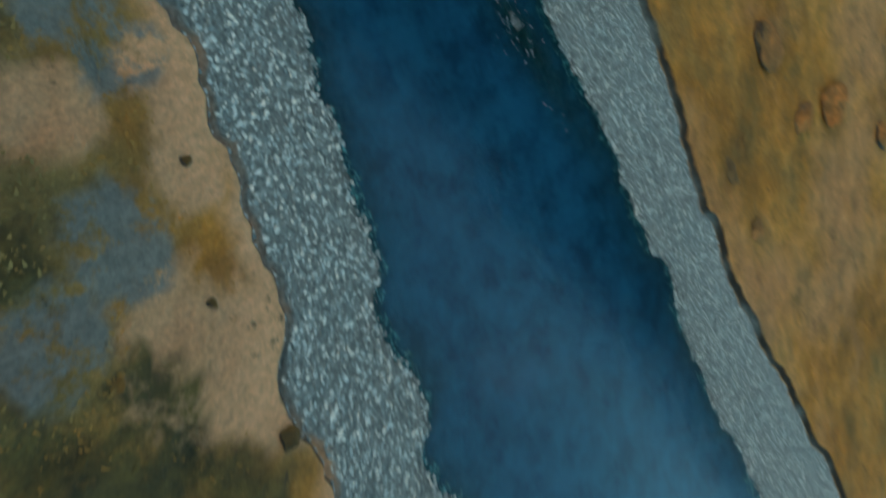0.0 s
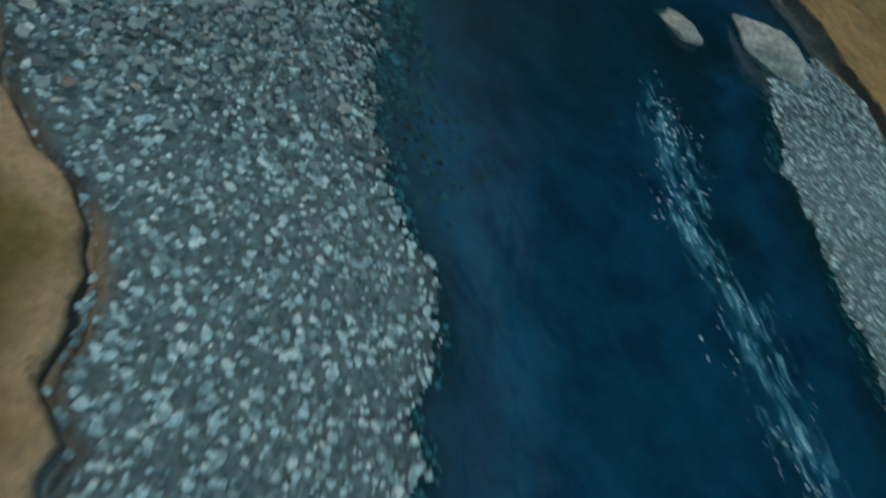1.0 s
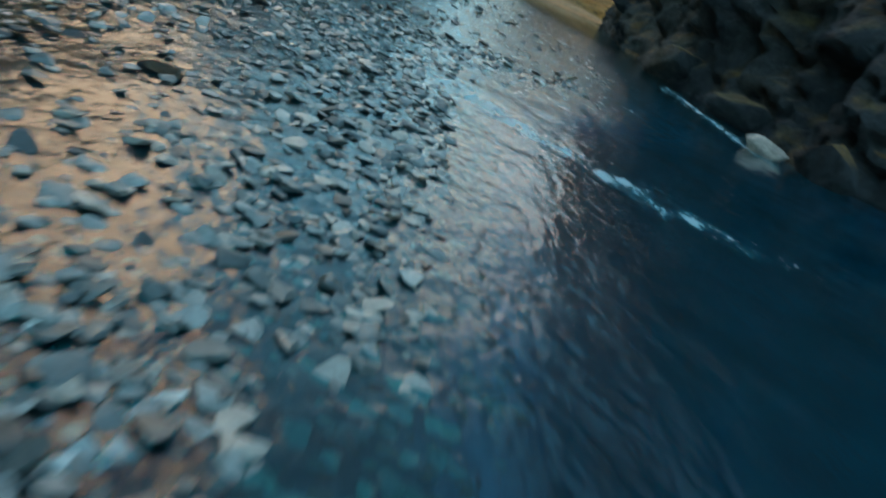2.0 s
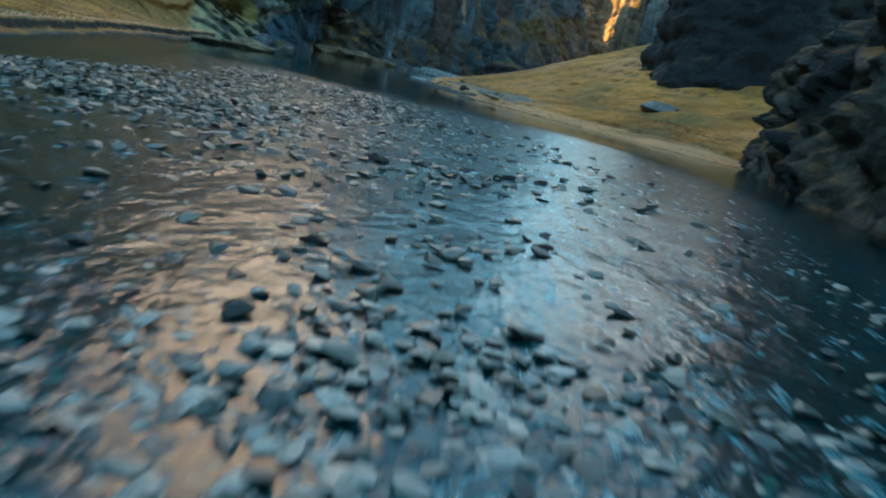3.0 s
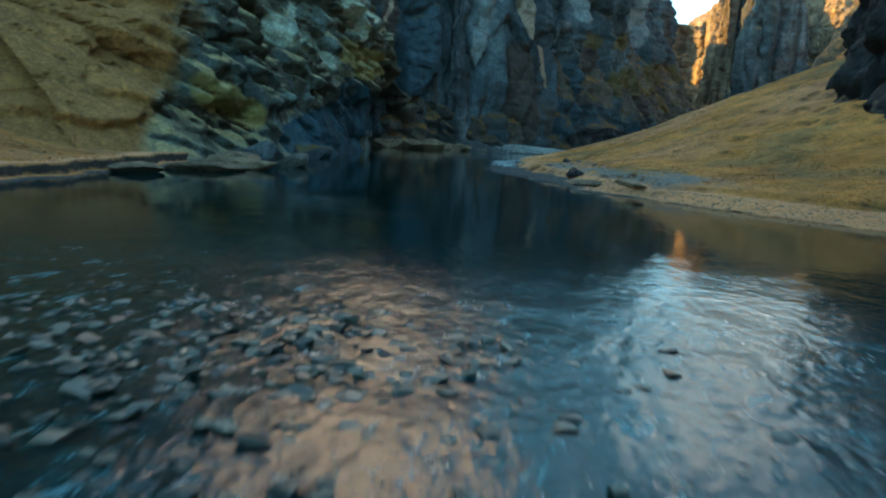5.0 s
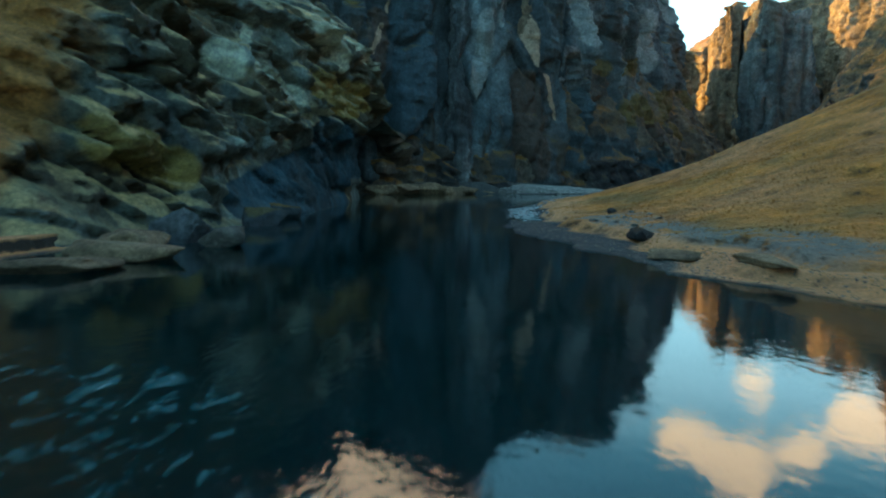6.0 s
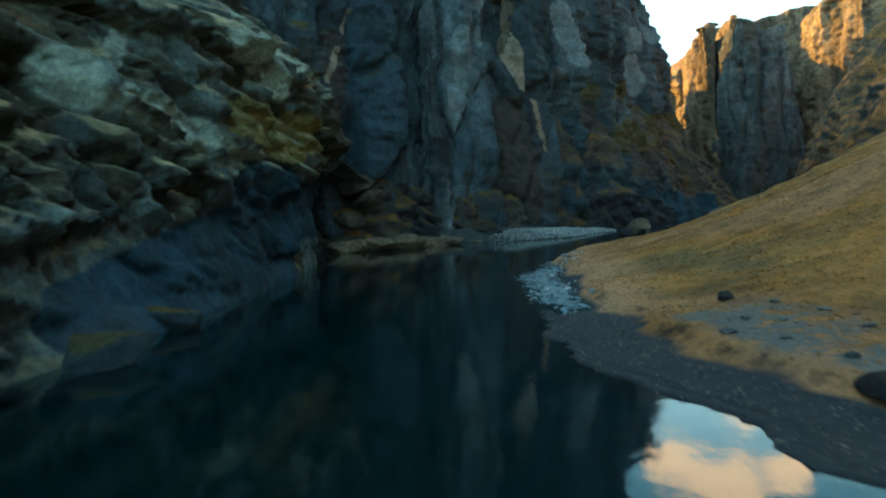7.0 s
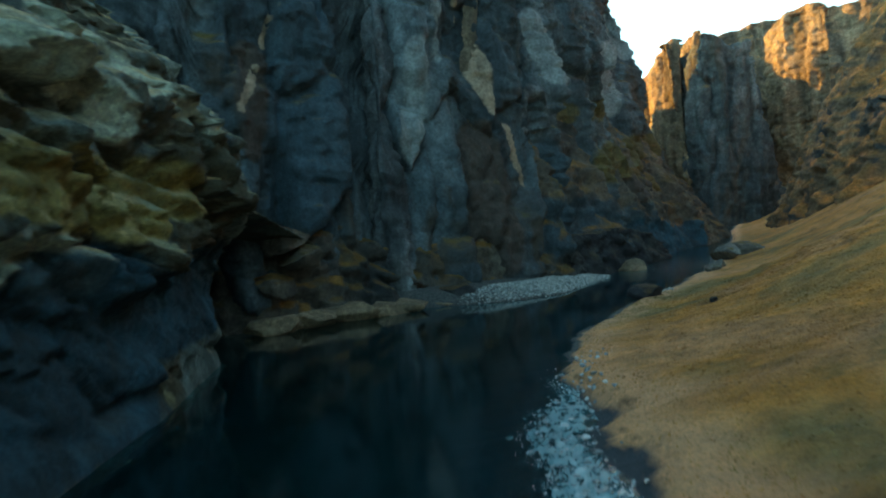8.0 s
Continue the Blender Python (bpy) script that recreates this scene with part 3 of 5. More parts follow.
def build_water():
    xs, ys = np.arange(-46, 45, 0.5), np.concatenate([np.arange(-120, -55, 2.0), np.arange(-55, 150, 0.5), np.arange(150, 420, 3.0)])
    x, y = np.meshgrid(xs, ys, indexing="ij")
    bed = ground_height(x, y)
    shallow = 1 - smooth(0.05, 0.7, -bed)
    riffle = np.clip(0.05 + 0.07 * (1 - smooth(30, 44, y)) + 0.85 * bar_mask(x, y) + 0.05 * (1 - smooth(-8, 44, y)) * smooth(-18, -10, y) + 0.6 * shallow * (y < -10) + 0.22 * (1 - smooth(-12, -6, y)), 0, 1)
    spit = np.exp(-((x - right_edge(y) - 0.5) / 1.8) ** 2) * smooth(70, 78, y) * (1 - smooth(90, 97, y))
    riffle = np.clip(riffle + spit, 0, 1)
    film = (1 - smooth(2.6, 4.6, x)) * smooth(-15, -12, y) * (1 - smooth(0, 14, y))
    riffle = riffle * (1 - 0.15 * film)
    spill = np.exp(-((y - drop_line(x)) / 0.4) ** 2) * smooth(2.6, 3.6, x) * (1 - smooth(6, 8.6, x))
    foot = np.exp(-((x - 11.0 + 0.05 * (y - 8)) / 0.5) ** 2) * smooth(2, 4.5, y) * (1 - smooth(11, 15, y))
    run = np.clip(spill + foot, 0, 1)
    middle = np.exp(-((x - run_line(y) - 0.1) / 0.95) ** 2) * (0.35 * smooth(-28, -25, y) + 0.65 * smooth(-23, -18, y)) * (1 - smooth(-11.5, -9, y))
    broken = np.exp(-((x - right_edge(y) - 0.85) / 1.4) ** 2) * smooth(68, 77, y) * (1 - smooth(93, 103, y))
    lap = np.exp(-((y - 39.5 + 0.15 * x) / 1.8) ** 2) * smooth(-15, -12, x) * (1 - smooth(-9.5, -7.5, x)) + 0.8 * np.exp(-((y - 38.7) / 1.0) ** 2) * smooth(-12, -9.5, x) * (1 - smooth(-6.5, -5, x))
    sides = (smooth(4, 7, x) + 0.7 * (1 - smooth(-9, -5, x))) * smooth(12, 20, y) * (1 - smooth(28, 36, y)) + 1.2 * smooth(138, 146, y)
    chute = smooth(2.6, 3.8, x) * (1 - smooth(6.5, 9.5, x)) * smooth(-13, -9, y) * (1 - smooth(0, 5, y))
    riffle = np.clip(riffle + 0.36 * lap + 0.55 * chute + 0.4 * sides, 0, 1)
    # past y 148 the foam also stands in for sky glint on the riffle
    foam_share = np.clip(0.45 * lap + 0.9 * run + 0.12 * chute + 0.62 * middle + 0.80 * broken + 0.4 * smooth(148, 153, y) * (1 - smooth(166, 180, y)) + 0.34 * bar_mask(x, y) * smooth(-8, 4, y), 0, 1)
    z = 0.025 * riffle * fbm(x * 1.3, y * 0.9, seed=51)
    ob = mesh_object("water", np.stack([x, y, z], -1).reshape(-1, 3), grid_faces(len(xs), len(ys)), water_mat)
    add_float(ob, "riffle", riffle)
    add_float(ob, "foam", foam_share)
    ob.visible_shadow = False
    return tagged(ob, "clear teal river water, rippled over stones and still in the pool", "river", kind="structure")


build_water()

# ---- cliffs ----


def resample(points, step):
    p = np.array(points, float)
    s = np.r_[0, np.cumsum(np.linalg.norm(np.diff(p[:, :2], axis=0), axis=1))]
    at = np.linspace(0, s[-1], int(s[-1] / step) + 2)
    q = np.stack([np.interp(at, s, p[:, n]) for n in range(p.shape[1])], -1)
    for _ in range(3):
        q[1:-1] = (q[:-2] + 2 * q[1:-1] + q[2:]) / 4
    return q, at


def chips(a, b, seed):
    """Broken rock: every cell of an uneven net is a flat face with its own height and tilt. Returns heights and closeness to a joint."""
    i, j = np.floor(a).astype(np.int64), np.floor(b).astype(np.int64)
    best, second, height = np.full(a.shape, 9.0), np.full(a.shape, 9.0), np.zeros(a.shape)
    for di in (-1, 0, 1):
        for dj in (-1, 0, 1):
            u, v = i + di, j + dj
            ca, cb = u + 0.1 + 0.8 * hash3(u, v, u * 0, seed), v + 0.1 + 0.8 * hash3(u, v, u * 0 + 1, seed)
            d = (a - ca) ** 2 + (b - cb) ** 2
            face = hash3(u, v, u * 0 + 2, seed) - 0.5 + (hash3(u, v, u * 0 + 3, seed) - 0.5) * (a - ca) * 1.3 + (hash3(u, v, u * 0 + 4, seed) - 0.8) * (b - cb) * 1.1
            closer = d < best
            second = np.where(closer, best, np.minimum(second, d))
            height = np.where(closer, face, height)
            best = np.minimum(best, d)
    return height, 1 - smooth(0.0, 0.22, np.sqrt(second) - np.sqrt(best))


def build_cliff(name, points, material, label, step, rise, seed, back=0.0, columns=2.0, col_len=9.0, lumps=1.0, lump_len=7.0, lump_high=3.0, grain=0.4, bottom=-1.5, undercut=0.0, rim=0.15, terrace=70.0, dip=0.0, shelf=0.0, shelf_high=4.0, crack=0.0, patches=(), whole=None, calm=None, broken=0.0, slab_long=6.0, slab_high=5.0, crumbs=1.0):
    """A rock wall over a base line (x, y, height, cot of its slope, and if need be extra lean above 13 m, depth and height of the undercut),
    with its face to the right of the line's way. shelf: ledges; crack: upright clefts; patches: (tone, end, end, radius, radius).
    back: extra lean above 15 m; columns: upright ribs; lumps: rounded blocks; dip: how far the beds slope along the wall."""
    q, s = resample(points, step)
    way = np.gradient(q[:, :2], axis=0)
    way /= np.linalg.norm(way, axis=1, keepdims=True) + 1e-9
    out = np.stack([way[:, 1], -way[:, 0]], -1)
    for _ in range(int(4 / step) + 3):
        out[1:-1] = (out[:-2] + 2 * out[1:-1] + out[2:]) / 4
    out /= np.linalg.norm(out, axis=1, keepdims=True)
    top = q[:, 2] * (1 + rim * fbm(s / col_len, 0.5, seed=seed + 9, octaves=4))
    nv = int(q[:, 2].max() / rise) + 2
    v = np.linspace(0, 1, nv)
    z = bottom + (top[:, None] - bottom) * v[None]
    lean = q[:, 4:5] if q.shape[1] > 4 else back
    inland = q[:, 3:4] * np.maximum(z, 0) + lean * np.maximum(z - 13, 0)
    S = np.broadcast_to(s[:, None], z.shape)
    bend = 1.6 * fbm(S / 13, z / 11, seed=seed + 7, octaves=3)
    ribs = columns * (fbm((S + bend) / col_len, z / 45, seed=seed, octaves=3, ridged=True) - 0.2)
    a, b = S / lump_len + 0.3 * bend, (z + dip * S + bend) / lump_high
    blocks = lumps * (1.5 * np.abs(vnoise(a, b, seed=seed + 1)) + 0.75 * np.abs(vnoise(a * 2.3, b * 2.1, seed=seed + 2)) + 0.4 * np.abs(vnoise(a * 5.1, b * 4.7, seed=seed + 3)) - 0.9)
    bed = z + dip * S + 0.6 * bend
    fine = grain * (0.6 * fbm(S / 1.2, z / 0.9, seed=seed + 4, octaves=3) + 0.9 * fbm(S / 3.6, bed / 0.9, seed=seed + 10, octaves=4, ridged=True))
    level = (z + dip * S + 2.2 * bend) / shelf_high
    blocks = blocks + shelf * (level % 1.0 - 0.5) * smooth(-0.45, 0.25, fbm(S / 9, z / 7, seed=seed + 11))
    blocks = blocks - crack * smooth(0.72, 0.98, 1 - 2 * np.abs(vnoise((S + bend) / (col_len * 0.45), z / 38, seed=seed + 12)))
    if broken:                       # large slabs, blocks on them and chips on those
        for size, share in ((1.0, 1.0), (0.36, 0.5 * crumbs), (0.13, 0.24 * crumbs)):
            wob = 0.35 * fbm(S / (slab_long * size * 1.2), z / (slab_high * size * 1.2), seed=seed + 15, octaves=3)
            face, joint = chips(S / (slab_long * size) + wob, (z + dip * S + 0.5 * bend) / (slab_high * size) + wob, seed + int(40 * size))
            blocks = blocks + broken * share * (face - 0.34 * joint)
    fade = smooth(-1.0, 2.0, z)
    rough = 1.0 if calm is None else 0.38 + 0.62 * smooth(calm[0], calm[1], q[:, 1:2] + 0.15 * z)
    push = rough * (ribs + blocks + fine) * (0.4 + 0.6 * fade) - inland
    if undercut:
        push = push - undercut * smooth(-1.3, -0.3, z) * (1 - smooth(2.2, 4.0, z + 1.6 * vnoise(S / 6, 0.7, seed=seed + 5)))
    if q.shape[1] > 6:
        roof = q[:, 6:7] * (1 + 0.3 * vnoise(S / 5, 0.3, seed=seed + 13))
        push = push - 0.6 * smooth(60, 70, q[:, 1:2]) * rough * (ribs + blocks + fine) * (1 - smooth(0.6, 1.0, z / roof)) - q[:, 5:6] * (1 - smooth(0.75, 1.05, z / roof)) * (0.92 + 0.08 * smooth(-1, 3, z))
    x, y = q[:, :1] + out[:, :1] * push, q[:, 1:2] + out[:, 1:2] * push
    zz = z + 0.3 * lumps * fbm(S / 4, z / 3, seed=seed + 6, octaves=3) * fade
    # the ground on top runs back from the rim
    backs = np.array([1.0, 3.0, 7.0, 15.0, 35.0, max(terrace, 36.0)]) * (terrace / 70.0)
    tx, ty = x[:, -1:] - out[:, :1] * backs, y[:, -1:] - out[:, 1:2] * backs
    tz = zz[:, -1:] + np.array([0.4, 0.8, 1.0, 1.2, 0.0, -8.0]) * (terrace / 70.0) + 0.5 * fbm(tx / 8, ty / 8, seed=seed + 8) * (terrace / 70.0)
    X, Y, Z = np.concatenate([x, tx], 1), np.concatenate([y, ty], 1), np.concatenate([zz, tz], 1)
    place = np.stack([X, Y, Z], -1).reshape(-1, 3)
    ob = mesh_object(name, place, grid_faces(*X.shape), material)
    tones = {}
    for tone, a, b, r0, r1 in patches:
        a, b = np.array(a, float), np.array(b, float)
        u = np.clip((place - a) @ (b - a) / ((b - a) @ (b - a)), 0, 1)
        off = np.linalg.norm(place - a - u[:, None] * (b - a), axis=1) / (r0 + (r1 - r0) * u)
        tones[tone] = np.maximum(tones.get(tone, 0.0), 1 - smooth(0.55, 1.15, off))
    for tone, value in tones.items():
        add_float(ob, tone, value)
    if whole:                        # a part of a larger wall
        ob.parent = whole
        return tagged(ob, label)
    return tagged(ob, label, "cliff")


# tones of the walls: name, two ends and the radius at each
MOSSY_TURF = (
    ("turf", (-46, 46, 2), (-46, 66, 14), 20, 20),
    ("turf", (-35, 45, 2), (-38, 60, 12), 13, 13),
    ("turf", (-27.5, 47, 1), (-31, 54, 7), 7, 7))
# wet foot of the wall: the overhang's shade is put into this tone
MOSSY_WET_SHADE = (
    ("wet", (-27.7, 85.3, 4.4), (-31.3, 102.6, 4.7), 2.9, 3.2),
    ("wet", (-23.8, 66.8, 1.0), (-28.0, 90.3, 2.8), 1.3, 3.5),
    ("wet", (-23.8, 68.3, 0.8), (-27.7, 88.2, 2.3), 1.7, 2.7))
MOSSY_PATCHES = (
    ("pale", (-29.3, 89.5, 15.1), (-27.3, 97.6, 12.0), 1.4, 0.5),
    ("pale", (-27.6, 71.9, 9.1), (-27.2, 87.3, 6.1), 1.3, 1.3),
    ("pale", (-28.8, 85.7, 14.5), (-27.8, 95.7, 12.5), 0.7, 0.7),
    ("pale", (-29.6, 78.4, 12.6), (-26.6, 72.6, 8.0), 0.7, 0.5),
    ("ochre", (-26.9, 84.9, 9.2), (-27.9, 95.4, 9.0), 1.4, 1.6),
    ("ochre", (-26.6, 82.8, 8.8), (-27.3, 91.6, 7.7), 1.4, 1.3),
    ("ochre", (-24.4, 58.6, 3.9), (-24.4, 63.1, 2.6), 1.5, 1.2),
    ("pale", (-26.7, 85.4, 13.2), (-27.8, 90.5, 11.7), 1.6, 1.4),
    ("brown", (-26.6, 64.3, 8.9), (-25.9, 65.9, 6.8), 1.6, 1.3),
    ("brown", (-24.6, 54.3, 2.0), (-25.2, 61.7, 2.4), 1.8, 1.6))
BASALT_PATCHES = (
    ("blue", (-30.8, 123.7, 23.3), (-31.6, 122.8, 9.5), 4.6, 4.9),
    ("pale", (-23.8, 131.9, 23.0), (-24.9, 132.8, 17.1), 1.8, 1.8),
    ("pale", (-22.7, 136.4, 28.5), (-22.9, 134.8, 23.0), 1.4, 0.8),
    ("pale", (-25.2, 132.2, 16.2), (-25.3, 130.2, 2.1), 1.6, 1.1),
    ("brown", (-35.4, 120.5, 20.9), (-35.1, 119.2, 13.9), 2.0, 1.4),
    ("brown", (-19.8, 138.5, 14.5), (-18.3, 138.7, 4.9), 3.4, 4.2),
    ("brown", (-32.3, 119.7, 4.7), (-29.5, 126.4, 2.7), 3.1, 2.4),
    ("tan", (-33.1, 121.5, 25.2), (-34.7, 121.8, 22.4), 0.6, 0.5),
    ("tan", (-35.0, 120.8, 20.4), (-35.1, 117.9, 16.9), 0.5, 0.6),
    ("tan", (-21.4, 138.9, 29.0), (-19.6, 140.0, 22.6), 0.6, 2.0),
    ("tan", (-19.6, 140.0, 22.6), (-18.3, 139.3, 18.1), 2.0, 0.7),
    ("tan", (-17.4, 142.0, 16.7), (-16.3, 144.4, 10.6), 0.7, 0.4))
BUTTRESS_PATCHES = (
    ("pale", (-13.8, 156.0, 30.0), (-11.8, 155.7, 24.6), 3.3, 2.4),
    ("pale", (-1.6, 203.2, 35.6), (-3.7, 203.8, 27.7), 3.9, 3.9),
    ("pale", (-0.3, 229.3, 49.7), (2.7, 228.8, 41.9), 3.1, 2.6),
    ("ochre", (-12.3, 169.2, 21.2), (-4.8, 186.8, 23.8), 2.2, 2.3),
    ("ochre", (-5.3, 174.3, 14.3), (6.4, 228.1, 21.0), 4.2, 3.8),
    ("blue", (-13.6, 155.4, 14.3), (-11.9, 156.1, 6.0), 2.8, 5.2),
    ("brown", (-1.1, 189.3, 11.4), (18.3, 249.1, 11.2), 4.0, 5.1))
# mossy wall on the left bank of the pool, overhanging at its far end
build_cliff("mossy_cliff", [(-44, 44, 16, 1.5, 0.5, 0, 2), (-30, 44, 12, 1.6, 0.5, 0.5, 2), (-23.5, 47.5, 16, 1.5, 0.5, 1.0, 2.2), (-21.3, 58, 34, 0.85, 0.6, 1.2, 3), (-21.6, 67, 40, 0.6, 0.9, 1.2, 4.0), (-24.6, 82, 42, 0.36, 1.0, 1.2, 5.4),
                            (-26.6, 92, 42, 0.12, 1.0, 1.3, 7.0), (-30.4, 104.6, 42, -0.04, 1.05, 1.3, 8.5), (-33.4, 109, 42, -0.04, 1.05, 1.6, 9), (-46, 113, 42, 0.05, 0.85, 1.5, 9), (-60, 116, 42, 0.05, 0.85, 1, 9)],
            rock_left, "steep mossy rock wall, its wet foot painted dark blue for the shade", 0.19, 0.19, 100, columns=0.9, col_len=13, lumps=1.1, lump_len=9.5, lump_high=4.2, grain=0.6, dip=0.3, shelf=0.35, shelf_high=2.6, crack=0.6,
            broken=1.25, slab_long=9.0, slab_high=4.2, calm=(50, 58), patches=MOSSY_TURF + MOSSY_PATCHES + MOSSY_WET_SHADE)
# tall dark wall at the head of the pool
basalt = build_cliff("basalt_cliff", [(-150, 96, 50, 0.1), (-60, 112, 50, 0.03), (-48, 115.2, 48, 0.03), (-43.5, 117, 43, 0.03), (-40.5, 118.2, 40, 0.02), (-39, 118.8, 31, 0.02), (-37, 119.5, 31, 0.02), (-31, 125.4, 31, 0.03), (-29.3, 129.3, 32, 0.04), (-28.0, 130.8, 46, 0.04), (-24.6, 132.4, 46, 0.04), (-22.9, 136, 45, 0.06), (-21.6, 137.7, 39, 0.06), (-18, 140.5, 38, 0.06), (-15.5, 146, 39, 0.06)],
            rock_main, "tall dark fluted basalt cliff with pale vertical streaks", 0.3, 0.32, 200, columns=3.6, col_len=11, lumps=0.3, lump_len=3.2, lump_high=8, grain=0.3, shelf=0.3, shelf_high=7.0, crack=1.5, rim=0.04,
            broken=1.7, slab_long=5.0, slab_high=12.0, crumbs=0.45, dip=0.12, patches=BASALT_PATCHES)
# the farthest points are an unseen rim, added to shade the far bastion
build_cliff("basalt_buttress", [(-30, 150, 40, 0.05), (-20, 148, 40, 0.06), (-14.5, 151, 42, 0.08), (-9, 168, 47, 0.1), (-2, 190, 52, 0.14), (4.2, 210, 56, 0.19), (10.4, 228, 56, 0.22), (7, 252, 58, 0.22), (-10, 290, 62, 0.2), (-8, 335, 78, 0.1), (-3, 360, 88, 0.05), (-2, 374, 84, 0.05), (-2, 384, 58, 0.05), (-12, 398, 60, 0.1)],
            rock_main, "blue-grey basalt buttress standing out against the bright sky", 0.5, 0.5, 220, columns=4.5, col_len=15, lumps=0.7, lump_len=4.5, lump_high=9, grain=0.6, shelf=0.4, shelf_high=8.0, crack=1.8,
            broken=2.6, slab_long=8.0, slab_high=17.0, crumbs=0.45, dip=0.15, patches=BUTTRESS_PATCHES)
build_cliff("ridge", [(-18.4, 143.6, 22, 0.3), (-16.6, 142.6, 21, 0.34), (-14.8, 144.2, 17, 0.36), (-13.0, 147.0, 12, 0.4), (-11.2, 150.5, 7, 0.5), (-10.4, 154, 4, 0.6)],
            rib_pale, "weathered pinkish ridge running down to the bend", 0.3, 0.3, 280, columns=0.6, col_len=4, lumps=0.5, lump_len=3, lump_high=4, grain=0.4, terrace=8, broken=0.8, slab_long=2.5, slab_high=4.0, bottom=5.0, patches=(("tan", (-16.2, 143.0, 17), (-12.4, 148.0, 7), 1.6, 0.9),), whole=bpy.data.objects["basalt_buttress"])
build_cliff("gully", [(-22.6, 138.6, 34, 0.10), (-21.0, 137.0, 34, 0.20), (-18.6, 138.6, 30, 0.20), (-16.4, 143, 27, 0.3)],
            scree_tan, "narrow tan scree gully between the basalt walls", 0.35, 0.4, 240, columns=0.5, col_len=6, lumps=0.4, grain=0.3, bottom=13.0, terrace=8, whole=basalt)
build_cliff("rib", [(-30.0, 131.5, 40, 0.05), (-28.6, 129.2, 42, 0.05), (-27.3, 128.7, 43, 0.05), (-26.2, 129.8, 43, 0.06), (-26.5, 133, 43, 0.06)],
            rib_pale, "pale weathered rib standing proud of the basalt cliff", 0.3, 0.35, 260, columns=0.7, col_len=4, lumps=0.7, lump_len=2, lump_high=6, grain=0.5, terrace=6, crack=0.6, whole=basalt)
build_cliff("base_rock", [(-40, 116, 5, 0.3), (-34.6, 118.4, 7, 0.4), (-29, 125.8, 7, 0.4), (-25, 130.6, 5, 0.45), (-21, 134.5, 6, 0.45), (-18, 138, 8, 0.45)],
            rock_brown, "reddish brown broken rock along the base of the cliff", 0.3, 0.3, 270, columns=0.8, col_len=5, lumps=1.0, lump_len=3, lump_high=2.0, grain=0.5, terrace=8, dip=0.15, shelf=0.5, shelf_high=1.4, whole=basalt)
# brown base of the wall where the river bends away
build_cliff("scree_slope", [(-24, 139, 5, 0.4), (-16.5, 141.5, 11, 0.45), (-10, 150, 24, 0.42), (-4.5, 166, 27, 0.45), (2, 184, 26, 0.5), (10, 204, 25, 0.55), (19, 226, 22, 0.6), (25, 250, 14, 0.8), (27, 275, 9, 1.0), (16, 300, 8, 1.2)],
            rock_brown, "brown scree and moss at the foot of the basalt cliff", 0.5, 0.5, 250, columns=2.8, col_len=11, lumps=0.8, lump_len=7, lump_high=4, grain=0.8, terrace=26, dip=0.2, shelf=0.8, shelf_high=3.0,
            # dark blue low down puts shade as well as wet into the colour
            patches=(("blue", (-14.5, 146.5, 6), (-7, 164, 5.5), 4.2, 5.0), ("blue", (-7, 164, 5), (4, 190, 4), 5.0, 5.5), ("wet", (-2, 176, 3), (12, 208, 3), 3.6, 4.2), ("ochre", (-6, 176, 20), (6, 207, 12), 2.6, 3.4)))
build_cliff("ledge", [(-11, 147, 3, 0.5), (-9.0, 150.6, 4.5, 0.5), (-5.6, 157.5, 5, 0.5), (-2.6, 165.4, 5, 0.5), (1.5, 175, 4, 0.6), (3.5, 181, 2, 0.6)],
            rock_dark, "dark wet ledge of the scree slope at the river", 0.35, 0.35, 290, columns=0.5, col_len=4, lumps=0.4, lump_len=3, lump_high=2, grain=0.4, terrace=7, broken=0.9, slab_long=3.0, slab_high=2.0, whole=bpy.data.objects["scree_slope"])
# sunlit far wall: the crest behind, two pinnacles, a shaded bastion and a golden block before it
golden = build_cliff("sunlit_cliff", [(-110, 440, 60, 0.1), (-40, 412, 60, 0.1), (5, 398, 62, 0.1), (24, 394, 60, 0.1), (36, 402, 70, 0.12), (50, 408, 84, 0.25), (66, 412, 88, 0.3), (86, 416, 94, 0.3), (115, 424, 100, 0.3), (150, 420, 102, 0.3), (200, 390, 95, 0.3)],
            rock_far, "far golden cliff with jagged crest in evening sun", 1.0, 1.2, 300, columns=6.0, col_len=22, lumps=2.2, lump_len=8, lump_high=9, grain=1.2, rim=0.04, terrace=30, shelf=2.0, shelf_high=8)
pinnacle_look = dict(columns=1.8, col_len=9, lumps=1.3, lump_len=5, lump_high=14, grain=0.9, rim=0.02, terrace=5, crack=1.6)
for n, line in enumerate([[(24.5, 392, 64, 0.03), (25.5, 383, 70, 0.05), (31, 376, 77, 0.06), (36.5, 371, 76, 0.06), (39, 377, 73, 0.06), (39.5, 392, 68, 0.1)],
                          [(37, 398, 76, 0.04), (39, 388, 78, 0.05), (43, 382, 80, 0.06), (48, 380, 80, 0.06), (52, 386, 79, 0.06), (54, 400, 78, 0.1)]]):
    build_cliff("pinnacle", line, rock_far, "tall sunlit rock pinnacle of the far golden cliff", 0.8, 0.9, 320 + 15 * n, whole=golden, **pinnacle_look)
